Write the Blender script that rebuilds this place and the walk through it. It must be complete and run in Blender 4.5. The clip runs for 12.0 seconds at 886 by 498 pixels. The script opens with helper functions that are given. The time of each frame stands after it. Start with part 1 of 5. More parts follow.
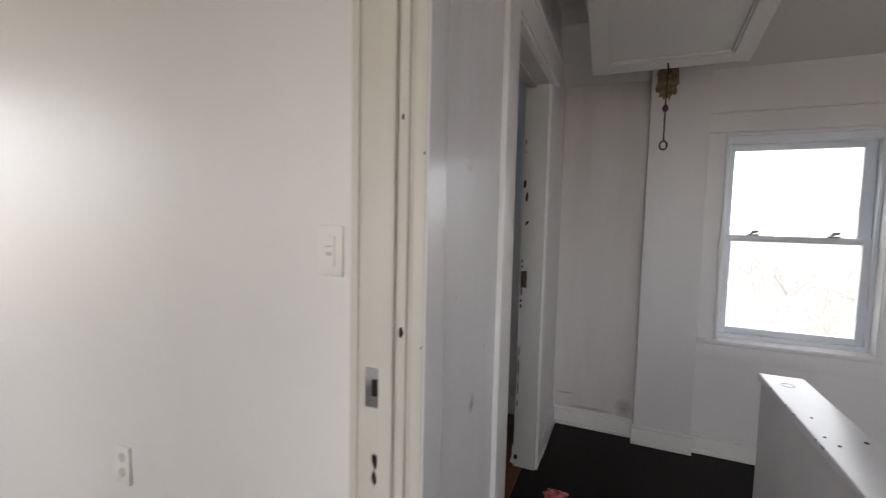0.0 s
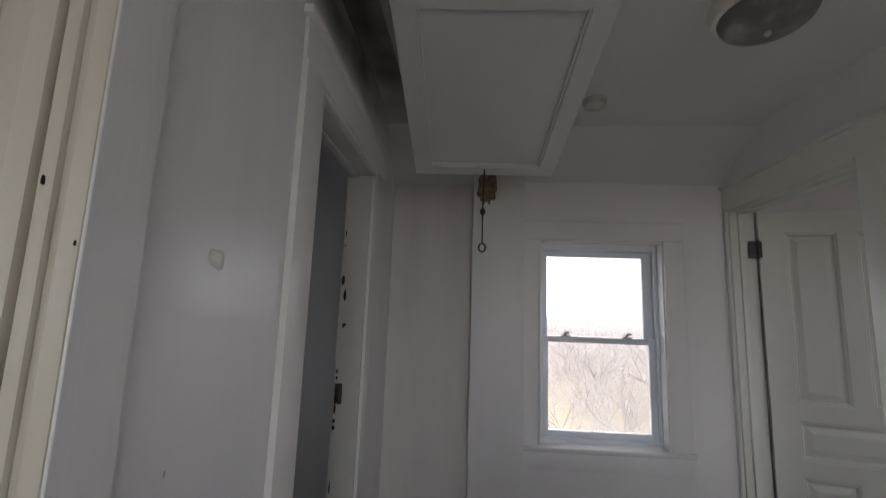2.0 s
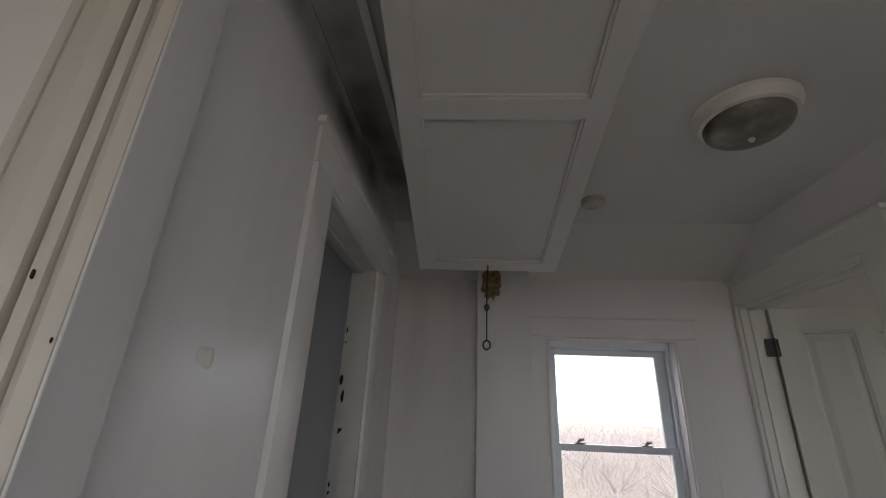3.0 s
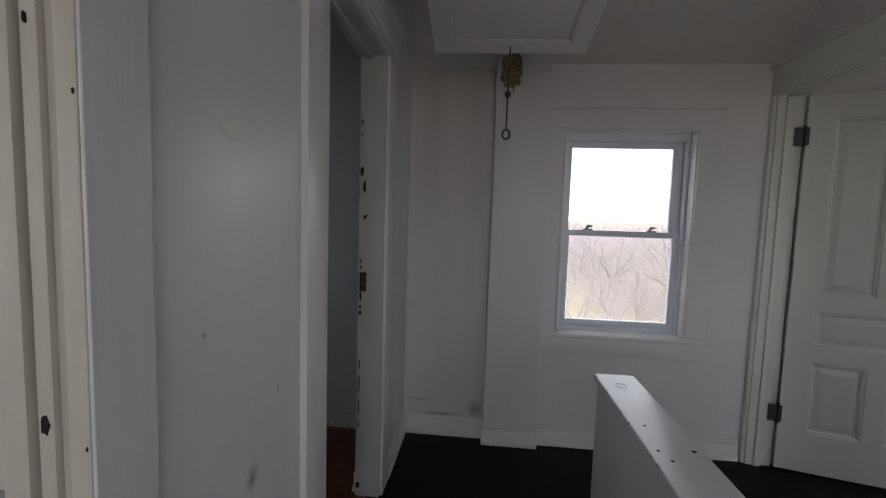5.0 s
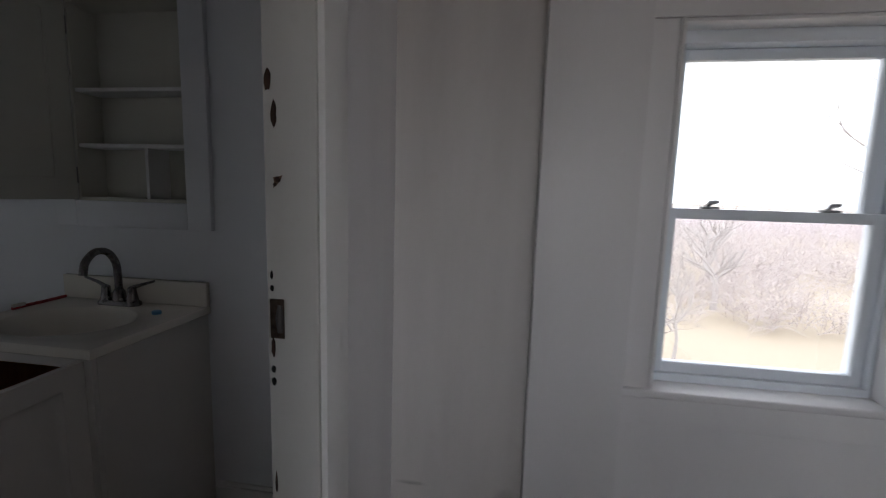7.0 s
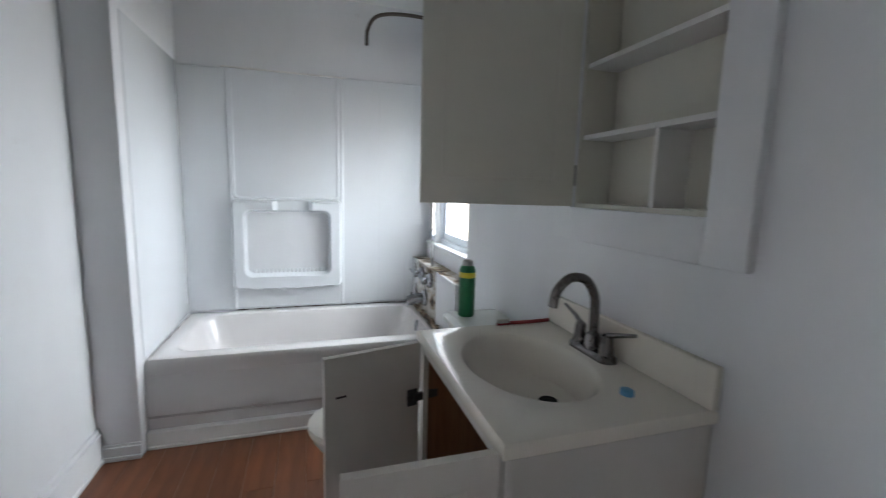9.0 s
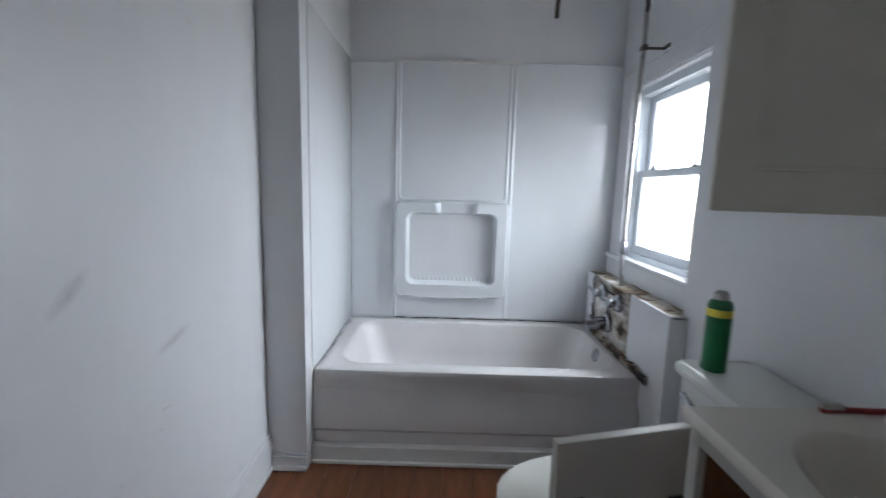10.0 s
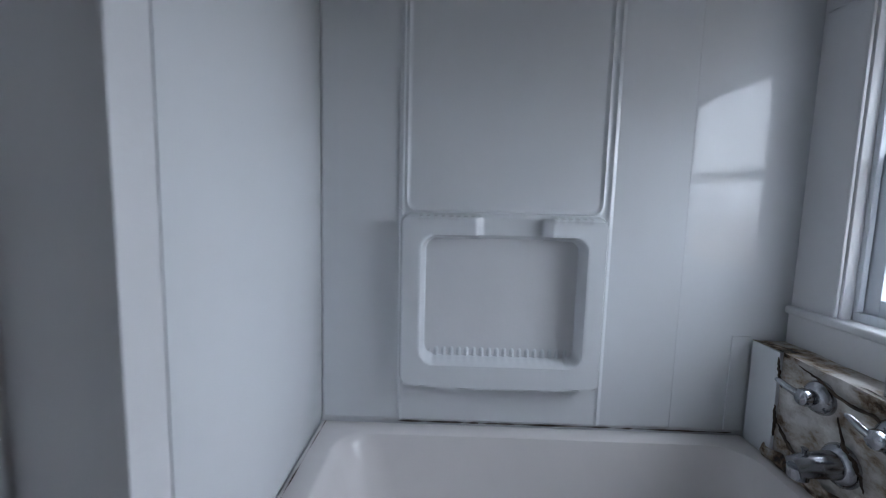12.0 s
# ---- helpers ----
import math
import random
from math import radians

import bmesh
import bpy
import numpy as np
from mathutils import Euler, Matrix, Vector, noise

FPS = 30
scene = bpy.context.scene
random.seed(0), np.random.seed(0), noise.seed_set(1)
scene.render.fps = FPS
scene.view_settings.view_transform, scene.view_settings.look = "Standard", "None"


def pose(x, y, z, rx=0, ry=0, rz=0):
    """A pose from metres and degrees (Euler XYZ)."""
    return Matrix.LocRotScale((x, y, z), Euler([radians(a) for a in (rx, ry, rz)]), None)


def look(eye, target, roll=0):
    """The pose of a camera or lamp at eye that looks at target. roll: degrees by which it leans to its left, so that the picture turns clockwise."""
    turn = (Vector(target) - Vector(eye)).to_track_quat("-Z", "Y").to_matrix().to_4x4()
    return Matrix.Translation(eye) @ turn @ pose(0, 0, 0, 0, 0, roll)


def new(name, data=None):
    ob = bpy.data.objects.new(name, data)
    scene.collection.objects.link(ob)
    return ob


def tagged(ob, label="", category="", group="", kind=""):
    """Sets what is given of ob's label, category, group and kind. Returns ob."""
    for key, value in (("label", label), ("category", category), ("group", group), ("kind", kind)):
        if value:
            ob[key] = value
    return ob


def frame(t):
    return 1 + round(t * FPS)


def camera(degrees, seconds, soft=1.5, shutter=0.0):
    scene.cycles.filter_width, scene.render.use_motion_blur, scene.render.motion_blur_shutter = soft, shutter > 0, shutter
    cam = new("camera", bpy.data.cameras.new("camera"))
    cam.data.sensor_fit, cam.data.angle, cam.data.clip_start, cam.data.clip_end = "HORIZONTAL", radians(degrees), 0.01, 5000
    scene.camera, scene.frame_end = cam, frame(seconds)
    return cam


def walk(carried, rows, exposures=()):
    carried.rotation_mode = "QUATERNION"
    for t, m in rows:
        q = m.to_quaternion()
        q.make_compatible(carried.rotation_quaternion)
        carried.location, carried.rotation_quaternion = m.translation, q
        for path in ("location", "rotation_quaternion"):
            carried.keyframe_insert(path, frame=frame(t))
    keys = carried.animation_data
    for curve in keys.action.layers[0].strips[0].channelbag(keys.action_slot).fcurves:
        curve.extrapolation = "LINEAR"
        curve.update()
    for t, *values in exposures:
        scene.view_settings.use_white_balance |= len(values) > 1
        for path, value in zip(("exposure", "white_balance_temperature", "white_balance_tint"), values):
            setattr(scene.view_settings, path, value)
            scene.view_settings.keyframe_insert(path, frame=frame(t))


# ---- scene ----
cam = camera(92.3, 12.0, soft=1.0, shutter=0.3)
PATH = [
    (0, (0.11, -0.201, 1.298), (-0.678, 1.632, 1.155), 1.3),
    (0.5, (0.157, 0.032, 1.345), (-0.323, 1.969, 1.207), 1.5),
    (1, (0.214, 0.091, 1.347), (0.119, 2.085, 1.226), 1.4),
    (1.5, (0.178, 0.091, 1.345), (0.066, 2.088, 1.348), 1.7),
    (2, (0.182, 0.09, 1.359), (0.059, 2.065, 1.65), 2.0),
    (2.5, (0.189, 0.099, 1.367), (0.038, 1.98, 2.027), 2.4),
    (2.7, (0.185, 0.112, 1.366), (0.037, 1.969, 2.094), 2.4),
    (4.3, (0.205, 0.094, 1.328), (-0.008, 2.062, 1.617), 2.0),
    (4.5, (0.193, 0.104, 1.311), (-0.015, 2.089, 1.44), 1.8),
    (5, (0.167, 0.127, 1.309), (-0.025, 2.111, 1.144), 1.8),
    (5.5, (0.189, 0.206, 1.256), (0.008, 2.182, 1.009), 1.6),
    (6, (0.286, 0.464, 1.273), (0.09, 2.438, 1.018), 1.6),
    (6.5, (0.266, 0.753, 1.24), (0.05, 2.724, 0.98), 1.9),
    (6.7, (0.21, 0.917, 1.261), (-0.007, 2.889, 1.003), 1.8),
    (8.3, (-0.256, 1.707, 1.278), (-1.653, 3.11, 0.992), 1.5),
    (8.5, (-0.299, 1.754, 1.274), (-1.861, 2.971, 0.993), 1.4),
    (9, (-0.387, 1.783, 1.246), (-2.278, 2.373, 0.972), 1.5),
    (9.5, (-0.577, 1.707, 1.212), (-2.545, 1.935, 0.934), 1.7),
    (10, (-0.802, 1.599, 1.236), (-2.782, 1.594, 0.953), 1.6),
    (10.5, (-1.083, 1.551, 1.233), (-3.001, 1.061, 0.947), 1.0),
    (11, (-1.344, 1.505, 1.215), (-3.25, 0.972, 0.927), 1.2),
    (11.5, (-1.657, 1.449, 1.236), (-3.612, 1.147, 0.943), 1.3),
    (12, (-1.966, 1.466, 1.194), (-3.953, 1.431, 0.975), 1.5),
]
walk(cam, [(t, look(eye, target, roll)) for t, eye, target, roll in PATH], exposures=[
    (0.0, 1.22, 6650, 10), (0.5, 0.9, 6650, 10), (1.0, 0.7, 6500, 10), (1.5, 0.66, 6450, 10), (2.5, 0.5, 6600, 10), (4.5, 0.4, 6500, 10), (5.0, 0.36, 6400, 10), (6.0, 0.58, 6400, 10),
    (6.7, 0.62, 6350, 10), (8.3, 1.75, 6400, 8), (8.5, 2.2, 6420, 7), (9.0, 2.6, 6280, 6), (9.5, 2.62, 6180, 6), (10.0, 2.27, 6060, 7), (10.5, 1.92, 5960, 8), (11.0, 1.75, 5880, 9), (12.0, 1.5, 5800, 9),
])

# ---- world and light ----
world = bpy.data.worlds.new("overcast_sky")
scene.world = world
world.use_nodes = True
wn = world.node_tree
wbg = wn.nodes["Background"]
sky = wn.nodes.new("ShaderNodeTexSky")
sky.sky_type = "NISHITA"
sky.sun_disc = False
sky.sun_elevation = radians(38)
sky.sun_rotation = radians(200)
sky.air_density, sky.dust_density, sky.ozone_density = 1.0, 4.0, 0.6
cloud = wn.nodes.new("ShaderNodeMixRGB")
cloud.inputs[0].default_value = 0.9
cloud.inputs[2].default_value = (15.5, 16.0, 16.8, 1)
wn.links.new(sky.outputs[0], cloud.inputs[1])
wn.links.new(cloud.outputs[0], wbg.inputs[0])
wbg.inputs[1].default_value = 0.15
sun = new("sun", bpy.data.lights.new("sun", "SUN"))
sun.data.energy, sun.data.angle, sun.data.color = 0.8, radians(25), (1.0, 0.985, 0.96)
sun.matrix_world = look((0, 0, 30), (6, 13, 5))


# Added lamp outside the bathroom window, on top of the sky's own light.
window_light = new("window_light", bpy.data.lights.new("window_light", "AREA"))
window_light.data.shape, window_light.data.size, window_light.data.size_y, window_light.data.energy = "RECTANGLE", 0.56, 0.6, 1.3
window_light.data.color = (0.93, 0.97, 1.0)
window_light.matrix_world = look((-2.84, 2.8, 1.36), (-2.55, 0.85, 0.2))
window_light.data.spread = radians(106)


# ---- materials ----
def shader(name, color, rough=0.5, metal=0.0, coat=0.0):
    m = bpy.data.materials.new(name)
    m.use_nodes = True
    b = m.node_tree.nodes["Principled BSDF"]
    b.inputs["Base Color"].default_value = (*color, 1)
    b.inputs["Roughness"].default_value = rough
    b.inputs["Metallic"].default_value = metal
    b.inputs["Coat Weight"].default_value = coat
    return m, m.node_tree.nodes, m.node_tree.links, b


def noise_node(n, l, scale, detail=4.0, stretch=(1, 1, 1), rough=0.55):
    tc, mp, t = n.new("ShaderNodeTexCoord"), n.new("ShaderNodeMapping"), n.new("ShaderNodeTexNoise")
    mp.inputs["Scale"].default_value = stretch
    t.inputs["Scale"].default_value, t.inputs["Detail"].default_value, t.inputs["Roughness"].default_value = scale, detail, rough
    l.new(tc.outputs["Object"], mp.inputs[0])
    l.new(mp.outputs[0], t.inputs["Vector"])
    return t


def ramp(n, l, source, stops):
    r = n.new("ShaderNodeValToRGB")
    while len(r.color_ramp.elements) < len(stops):
        r.color_ramp.elements.new(0.5)
    for e, (p, c) in zip(r.color_ramp.elements, stops):
        e.position, e.color = p, (*c, 1) if len(c) == 3 else c
    l.new(source, r.inputs[0])
    return r


def mixed(n, l, fac, a, b, kind="MIX"):
    m = n.new("ShaderNodeMixRGB")
    m.blend_type = kind
    for i, v in enumerate((fac, a, b)):
        if isinstance(v, (int, float)):
            m.inputs[i].default_value = v
        elif isinstance(v, tuple):
            m.inputs[i].default_value = (*v, 1)
        else:
            l.new(v, m.inputs[i])
    return m


def bumped(n, l, b, source, strength, distance=0.01):
    u = n.new("ShaderNodeBump")
    u.inputs["Strength"].default_value, u.inputs["Distance"].default_value = strength, distance
    l.new(source, u.inputs["Height"])
    l.new(u.outputs[0], b.inputs["Normal"])


def paint(name, color, rough=0.4, dirt=0.25, dirt_color=(0.35, 0.3, 0.26), fine=90, relief=0.15, smear=(1, 1, 0.35), scuff=0.0, grain=(1, 1, 1)):
    """Wall or trim paint: roller relief, soft waviness, faint stains and scuffs."""
    m, n, l, b = shader(name, color, rough)
    big = noise_node(n, l, 1.7, 5, smear)
    r1 = ramp(n, l, big.outputs[0], [(0.35, (0, 0, 0)), (0.75, (1, 1, 1))])
    small = noise_node(n, l, 14, 6)
    r2 = ramp(n, l, small.outputs[0], [(0.62, (0, 0, 0)), (0.8, (1, 1, 1))])
    tone = mixed(n, l, r1.outputs[0], color, tuple(c * (1 - 0.22 * dirt) for c in color))
    f = n.new("ShaderNodeMath")
    f.operation = "MULTIPLY"
    f.inputs[1].default_value = 0.5 * scuff * dirt
    l.new(r2.outputs[0], f.inputs[0])
    spots = mixed(n, l, f.outputs[0], tone.outputs[0], dirt_color)
    last = spots
    if scuff:
        sc = noise_node(n, l, 3.2, 8, (1, 1, 2.2), 0.7)
        r3 = ramp(n, l, sc.outputs[0], [(0.66, (0, 0, 0)), (0.74, (scuff, scuff, scuff))])
        last = mixed(n, l, r3.outputs[0], spots.outputs[0], dirt_color)
    l.new(last.outputs[0], b.inputs["Base Color"])
    rr = ramp(n, l, small.outputs[0], [(0.3, (rough * 0.94,) * 3), (0.7, (min(1, rough * 1.07),) * 3)])
    l.new(rr.outputs[0], b.inputs["Roughness"])
    tiny = noise_node(n, l, fine, 3, grain)
    wavy = noise_node(n, l, 4.0, 2)
    add = n.new("ShaderNodeMath")
    add.operation = "MULTIPLY_ADD"
    add.inputs[1].default_value = 0.25
    l.new(tiny.outputs[0], add.inputs[0])
    l.new(wavy.outputs[0], add.inputs[2])
    bumped(n, l, b, add.outputs[0], relief, 0.006)
    return m


def wood(name, dark, light, rough=0.35, along=(1, 14, 14), scale=3.0, random_tone=0.0):
    m, n, l, b = shader(name, dark, rough)
    g = noise_node(n, l, scale, 8, along, 0.65)
    r = ramp(n, l, g.outputs[0], [(0.3, dark), (0.7, light)])
    out = r.outputs[0]
    if random_tone:
        oi = n.new("ShaderNodeObjectInfo")
        hs = n.new("ShaderNodeHueSaturation")
        mr = n.new("ShaderNodeMapRange")
        mr.inputs[3].default_value, mr.inputs[4].default_value = 1 - random_tone, 1 + random_tone
        l.new(oi.outputs["Random"], mr.inputs[0])
        l.new(mr.outputs[0], hs.inputs["Value"])
        l.new(out, hs.inputs["Color"])
        out = hs.outputs[0]
    l.new(out, b.inputs["Base Color"])
    bumped(n, l, b, g.outputs[0], 0.12, 0.003)
    return m


def metal(name, color, rough=0.25, wear=0.3):
    m, n, l, b = shader(name, color, rough, 1.0)
    g = noise_node(n, l, 60, 5)
    r = ramp(n, l, g.outputs[0], [(0.35, (rough * 0.7,) * 3), (0.75, (min(1, rough * (1 + 2 * wear)),) * 3)])
    l.new(r.outputs[0], b.inputs["Roughness"])
    return m


def plain(name, color, rough=0.5, vary=0.15):
    m, n, l, b = shader(name, color, rough)
    g = noise_node(n, l, 35, 5)
    r = ramp(n, l, g.outputs[0], [(0.3, tuple(c * (1 - vary) for c in color)), (0.7, tuple(min(1, c * (1 + vary)) for c in color))])
    l.new(r.outputs[0], b.inputs["Base Color"])
    return m


HALL_PAINT = paint("hall_wall_paint", (0.76, 0.74, 0.75), 0.36, 0.5, scuff=0.12)
PANEL_PAINT = paint("glossy_board_paint", (0.77, 0.76, 0.77), 0.24, 0.5, fine=60, relief=0.28, smear=(1, 6, 0.2), grain=(1, 2.5, 0.04))
GLOSS_PAINT = paint("brushed_wall_paint", (0.78, 0.77, 0.785), 0.33, 0.6, fine=40, relief=0.3, smear=(1, 2.2, 0.18), scuff=0.15, grain=(1, 1, 0.12))
# Chimney breast's shade is put into this darker tone, along with real stains.
SHADED_RECESS = paint("shaded_recess_paint", (0.69, 0.655, 0.64), 0.45, 1.0, (0.34, 0.25, 0.2), smear=(2.2, 1, 0.3), scuff=0.2)
CEIL_PAINT = paint("ceiling_paint", (0.72, 0.71, 0.7), 0.7, 0.45)
TRIM_PAINT = paint("trim_paint", (0.8, 0.79, 0.78), 0.32, 0.35, (0.3, 0.24, 0.18), relief=0.22, scuff=0.25)
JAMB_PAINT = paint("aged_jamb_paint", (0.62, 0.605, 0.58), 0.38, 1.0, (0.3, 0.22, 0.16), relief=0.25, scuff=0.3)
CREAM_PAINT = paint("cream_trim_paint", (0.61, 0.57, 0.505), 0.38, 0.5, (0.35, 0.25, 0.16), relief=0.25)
ROOM_PAINT = paint("room_wall_paint", (0.79, 0.755, 0.73), 0.38, 0.3)
BATH_PAINT = paint("bath_wall_paint", (0.77, 0.775, 0.8), 0.38, 0.5, fine=55, relief=0.26, scuff=0.2)
CAB_PAINT = paint("cabinet_paint", (0.66, 0.64, 0.57), 0.42, 0.35, relief=0.18)
VANITY_PAINT = paint("vanity_paint", (0.68, 0.645, 0.61), 0.36, 0.4, (0.3, 0.22, 0.18), relief=0.15, scuff=0.12)
DOOR_PAINT = paint("door_paint", (0.72, 0.72, 0.67), 0.32, 0.3, relief=0.2)
CAP_PAINT = paint("rail_cap_paint", (0.82, 0.82, 0.86), 0.33, 0.4, (0.2, 0.17, 0.15), relief=0.2, scuff=0.2)
TUB_ENAMEL = paint("tub_enamel", (0.72, 0.695, 0.695), 0.24, 0.5, (0.45, 0.36, 0.25), relief=0.05)
SURROUND = paint("surround_acrylic", (0.73, 0.75, 0.78), 0.07, 0.2, relief=0.014, fine=40)
SURROUND.node_tree.nodes["Principled BSDF"].inputs["Specular IOR Level"].default_value = 0.5
MARBLE = paint("cultured_marble", (0.8, 0.75, 0.675), 0.2, 0.2, relief=0.03)
PORCELAIN = paint("porcelain", (0.82, 0.82, 0.8), 0.1, 0.15, relief=0.02)
VINYL = paint("window_vinyl", (0.76, 0.8, 0.86), 0.3, 0.25)
PLASTIC = paint("white_plastic", (0.8, 0.78, 0.72), 0.3, 0.15)
DARK_FLOOR = wood("dark_painted_boards", (0.004, 0.003, 0.003), (0.009, 0.006, 0.0055), 0.5, (14, 1, 14))
DARK_FLOOR.node_tree.nodes["Principled BSDF"].inputs["Specular IOR Level"].default_value = 0.12
LAMINATE = wood("red_brown_laminate", (0.095, 0.033, 0.016), (0.2, 0.075, 0.034), 0.3, (1.0, 9, 9), 2.2, 0.16)
RAW_WOOD = wood("cabinet_inside", (0.2, 0.085, 0.04), (0.32, 0.15, 0.07), 0.6, (14, 14, 1))
CHROME = metal("worn_chrome", (0.42, 0.43, 0.46), 0.2)
NICKEL = metal("dark_brushed_nickel", (0.2, 0.185, 0.18), 0.3, 0.05)
STEEL = metal("dull_steel", (0.36, 0.35, 0.34), 0.42)
PIPE = metal("grey_pipe", (0.4, 0.39, 0.39), 0.34)
RUST = metal("rusty_steel", (0.1, 0.075, 0.06), 0.6)
BRONZE = metal("dark_pipe", (0.12, 0.1, 0.09), 0.4)
IRON = plain("old_iron", (0.05, 0.045, 0.045), 0.5)
BLACK = plain("dark_hole", (0.008, 0.007, 0.006), 0.9)
SPLINTER = plain("bare_splintered_edge", (0.15, 0.09, 0.06), 0.9, 0.5)
RAWHOLE = plain("splintered_wood", (0.04, 0.018, 0.01), 0.9, 0.5)
GREEN = plain("green_can_paint", (0.012, 0.16, 0.055), 0.3)
YELLOW = plain("yellow_label", (0.65, 0.56, 0.03), 0.35)
RED = plain("red_plastic", (0.32, 0.03, 0.03), 0.4, 0.4)
BLUE = plain("blue_plastic", (0.1, 0.3, 0.5), 0.4)
CORD = plain("dark_cord", (0.06, 0.05, 0.04), 0.8)
FOAM = plain("yellowed_filler", (0.24, 0.175, 0.095), 0.9, 0.6)
SMOKE = plain("aged_plastic", (0.55, 0.53, 0.49), 0.45, 0.1)
CAULK = plain("black_mould_line", (0.06, 0.04, 0.028), 0.8, 0.6)
BARK = plain("grey_bark", (0.36, 0.33, 0.32), 0.9, 0.3)
GRASS = plain("dry_winter_grass", (0.33, 0.275, 0.21), 0.9, 0.3)
# Haze is put into the pale lavender; BRUSHWOOD below is paled by less.
HAZY_WOODS = plain("hazy_winter_woods", (0.46, 0.41, 0.42), 0.9, 0.15)
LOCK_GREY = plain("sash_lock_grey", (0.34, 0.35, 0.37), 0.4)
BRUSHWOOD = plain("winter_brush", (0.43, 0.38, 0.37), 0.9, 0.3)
SIDING = plain("pale_siding", (0.7, 0.7, 0.7), 0.7, 0.05)
ROOFING = plain("grey_shingle", (0.16, 0.15, 0.15), 0.9)


def damaged(name, lo):
    """Broken plaster: chalk white with brown rot and black mould in patches."""
    m, n, l, b = shader(name, (0.6, 0.57, 0.52), 0.85)
    a = noise_node(n, l, 7, 9, (1, 1, 1.6), 0.68)
    r = ramp(n, l, a.outputs[0], [(lo, (0.022, 0.016, 0.012)), (lo + 0.04, (0.11, 0.066, 0.036)), (lo + 0.085, (0.3, 0.24, 0.18)), (lo + 0.16, (0.47, 0.44, 0.41)), (lo + 0.28, (0.66, 0.64, 0.62))])
    l.new(r.outputs[0], b.inputs["Base Color"])
    bumped(n, l, b, a.outputs[0], 0.7, 0.02)
    return m


ROTTEN = damaged("broken_plaster", 0.365)
ROT_STRIP = damaged("rotten_edge", 0.47)


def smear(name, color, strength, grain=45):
    """A soft rubbed stain, or a patch of painted shade, that fades out to its edge."""
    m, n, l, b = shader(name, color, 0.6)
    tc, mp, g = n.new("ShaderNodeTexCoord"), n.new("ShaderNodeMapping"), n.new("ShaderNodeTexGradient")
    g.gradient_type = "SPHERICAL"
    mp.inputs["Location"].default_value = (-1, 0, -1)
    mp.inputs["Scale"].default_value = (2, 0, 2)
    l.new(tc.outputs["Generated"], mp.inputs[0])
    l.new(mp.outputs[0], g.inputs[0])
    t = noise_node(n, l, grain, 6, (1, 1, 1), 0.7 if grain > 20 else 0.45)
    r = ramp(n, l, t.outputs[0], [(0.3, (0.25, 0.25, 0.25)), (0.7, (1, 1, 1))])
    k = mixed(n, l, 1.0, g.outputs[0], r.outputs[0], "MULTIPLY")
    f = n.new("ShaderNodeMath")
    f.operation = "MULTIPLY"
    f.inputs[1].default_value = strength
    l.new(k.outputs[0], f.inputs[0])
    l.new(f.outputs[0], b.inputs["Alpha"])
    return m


GREY_SMEAR = smear("grey_scuff", (0.25, 0.25, 0.26), 0.34)
BLUE_SMEAR = smear("blue_smudge", (0.08, 0.25, 0.3), 0.8)
BROWN_SMEAR = smear("brown_stain", (0.22, 0.14, 0.09), 0.6)
# near-black smear that paints the hatch's shade on wall and ceiling
SHADE_SMEAR = smear("painted_shade", (0.03, 0.028, 0.03), 0.95, 5)

glass, gn, gl_, gb = shader("window_glass", (1, 1, 1), 0.0)
gb.inputs["Transmission Weight"].default_value = 1.0
gb.inputs["IOR"].default_value = 1.45
frost, fn, fl, fb = shader("dusty_lamp_glass", (0.27, 0.26, 0.23), 0.3)
fb.inputs["Transmission Weight"].default_value = 0.3
fl.new(ramp(fn, fl, noise_node(fn, fl, 16, 5, (1, 1, 1), 0.6).outputs[0], [(0.36, (0.22, 0.21, 0.185)), (0.55, (0.3, 0.29, 0.26)), (0.72, (0.5, 0.48, 0.44))]).outputs[0], fb.inputs["Base Color"])


# ---- mesh helpers ----
def bx(bm, x0, x1, y0, y1, z0, z1, bevel=0.0, seg=2):
    vs = [bm.verts.new((x, y, z)) for x in (x0, x1) for y in (y0, y1) for z in (z0, z1)]
    fs = [bm.faces.new([vs[i] for i in f]) for f in ((0, 1, 3, 2), (4, 6, 7, 5), (0, 4, 5, 1), (2, 3, 7, 6), (0, 2, 6, 4), (1, 5, 7, 3))]
    if bevel:
        es = list({e for f in fs for e in f.edges})
        bmesh.ops.bevel(bm, geom=es, offset=bevel, segments=seg, affect="EDGES", profile=0.6)
    return bm


def box(x0, x1, y0, y1, z0, z1, bevel=0.0, seg=2):
    return bx(bmesh.new(), x0, x1, y0, y1, z0, z1, bevel, seg)


def loft(bm, loops, cap0=True, cap1=True):
    rings = [[bm.verts.new(p) for p in lp] for lp in loops]
    k = len(rings[0])
    for a, b in zip(rings, rings[1:]):
        for i in range(k):
            bm.faces.new((a[i], a[(i + 1) % k], b[(i + 1) % k], b[i]))
    if cap0:
        bm.faces.new(rings[0][::-1])
    if cap1:
        bm.faces.new(rings[-1])
    return bm


def rrect(cx, cy, hx, hy, r, z, n=6):
    pts = []
    for qx, qy, a0 in ((1, 1, 0), (-1, 1, 90), (-1, -1, 180), (1, -1, 270)):
        for i in range(n + 1):
            a = radians(a0 + 90 * i / n)
            pts.append((cx + qx * (hx - r) + r * math.cos(a), cy + qy * (hy - r) + r * math.sin(a), z))
    return pts


def ring(cx, cy, rx, ry, z, n=32):
    return [(cx + rx * math.cos(2 * math.pi * i / n), cy + ry * math.sin(2 * math.pi * i / n), z) for i in range(n)]


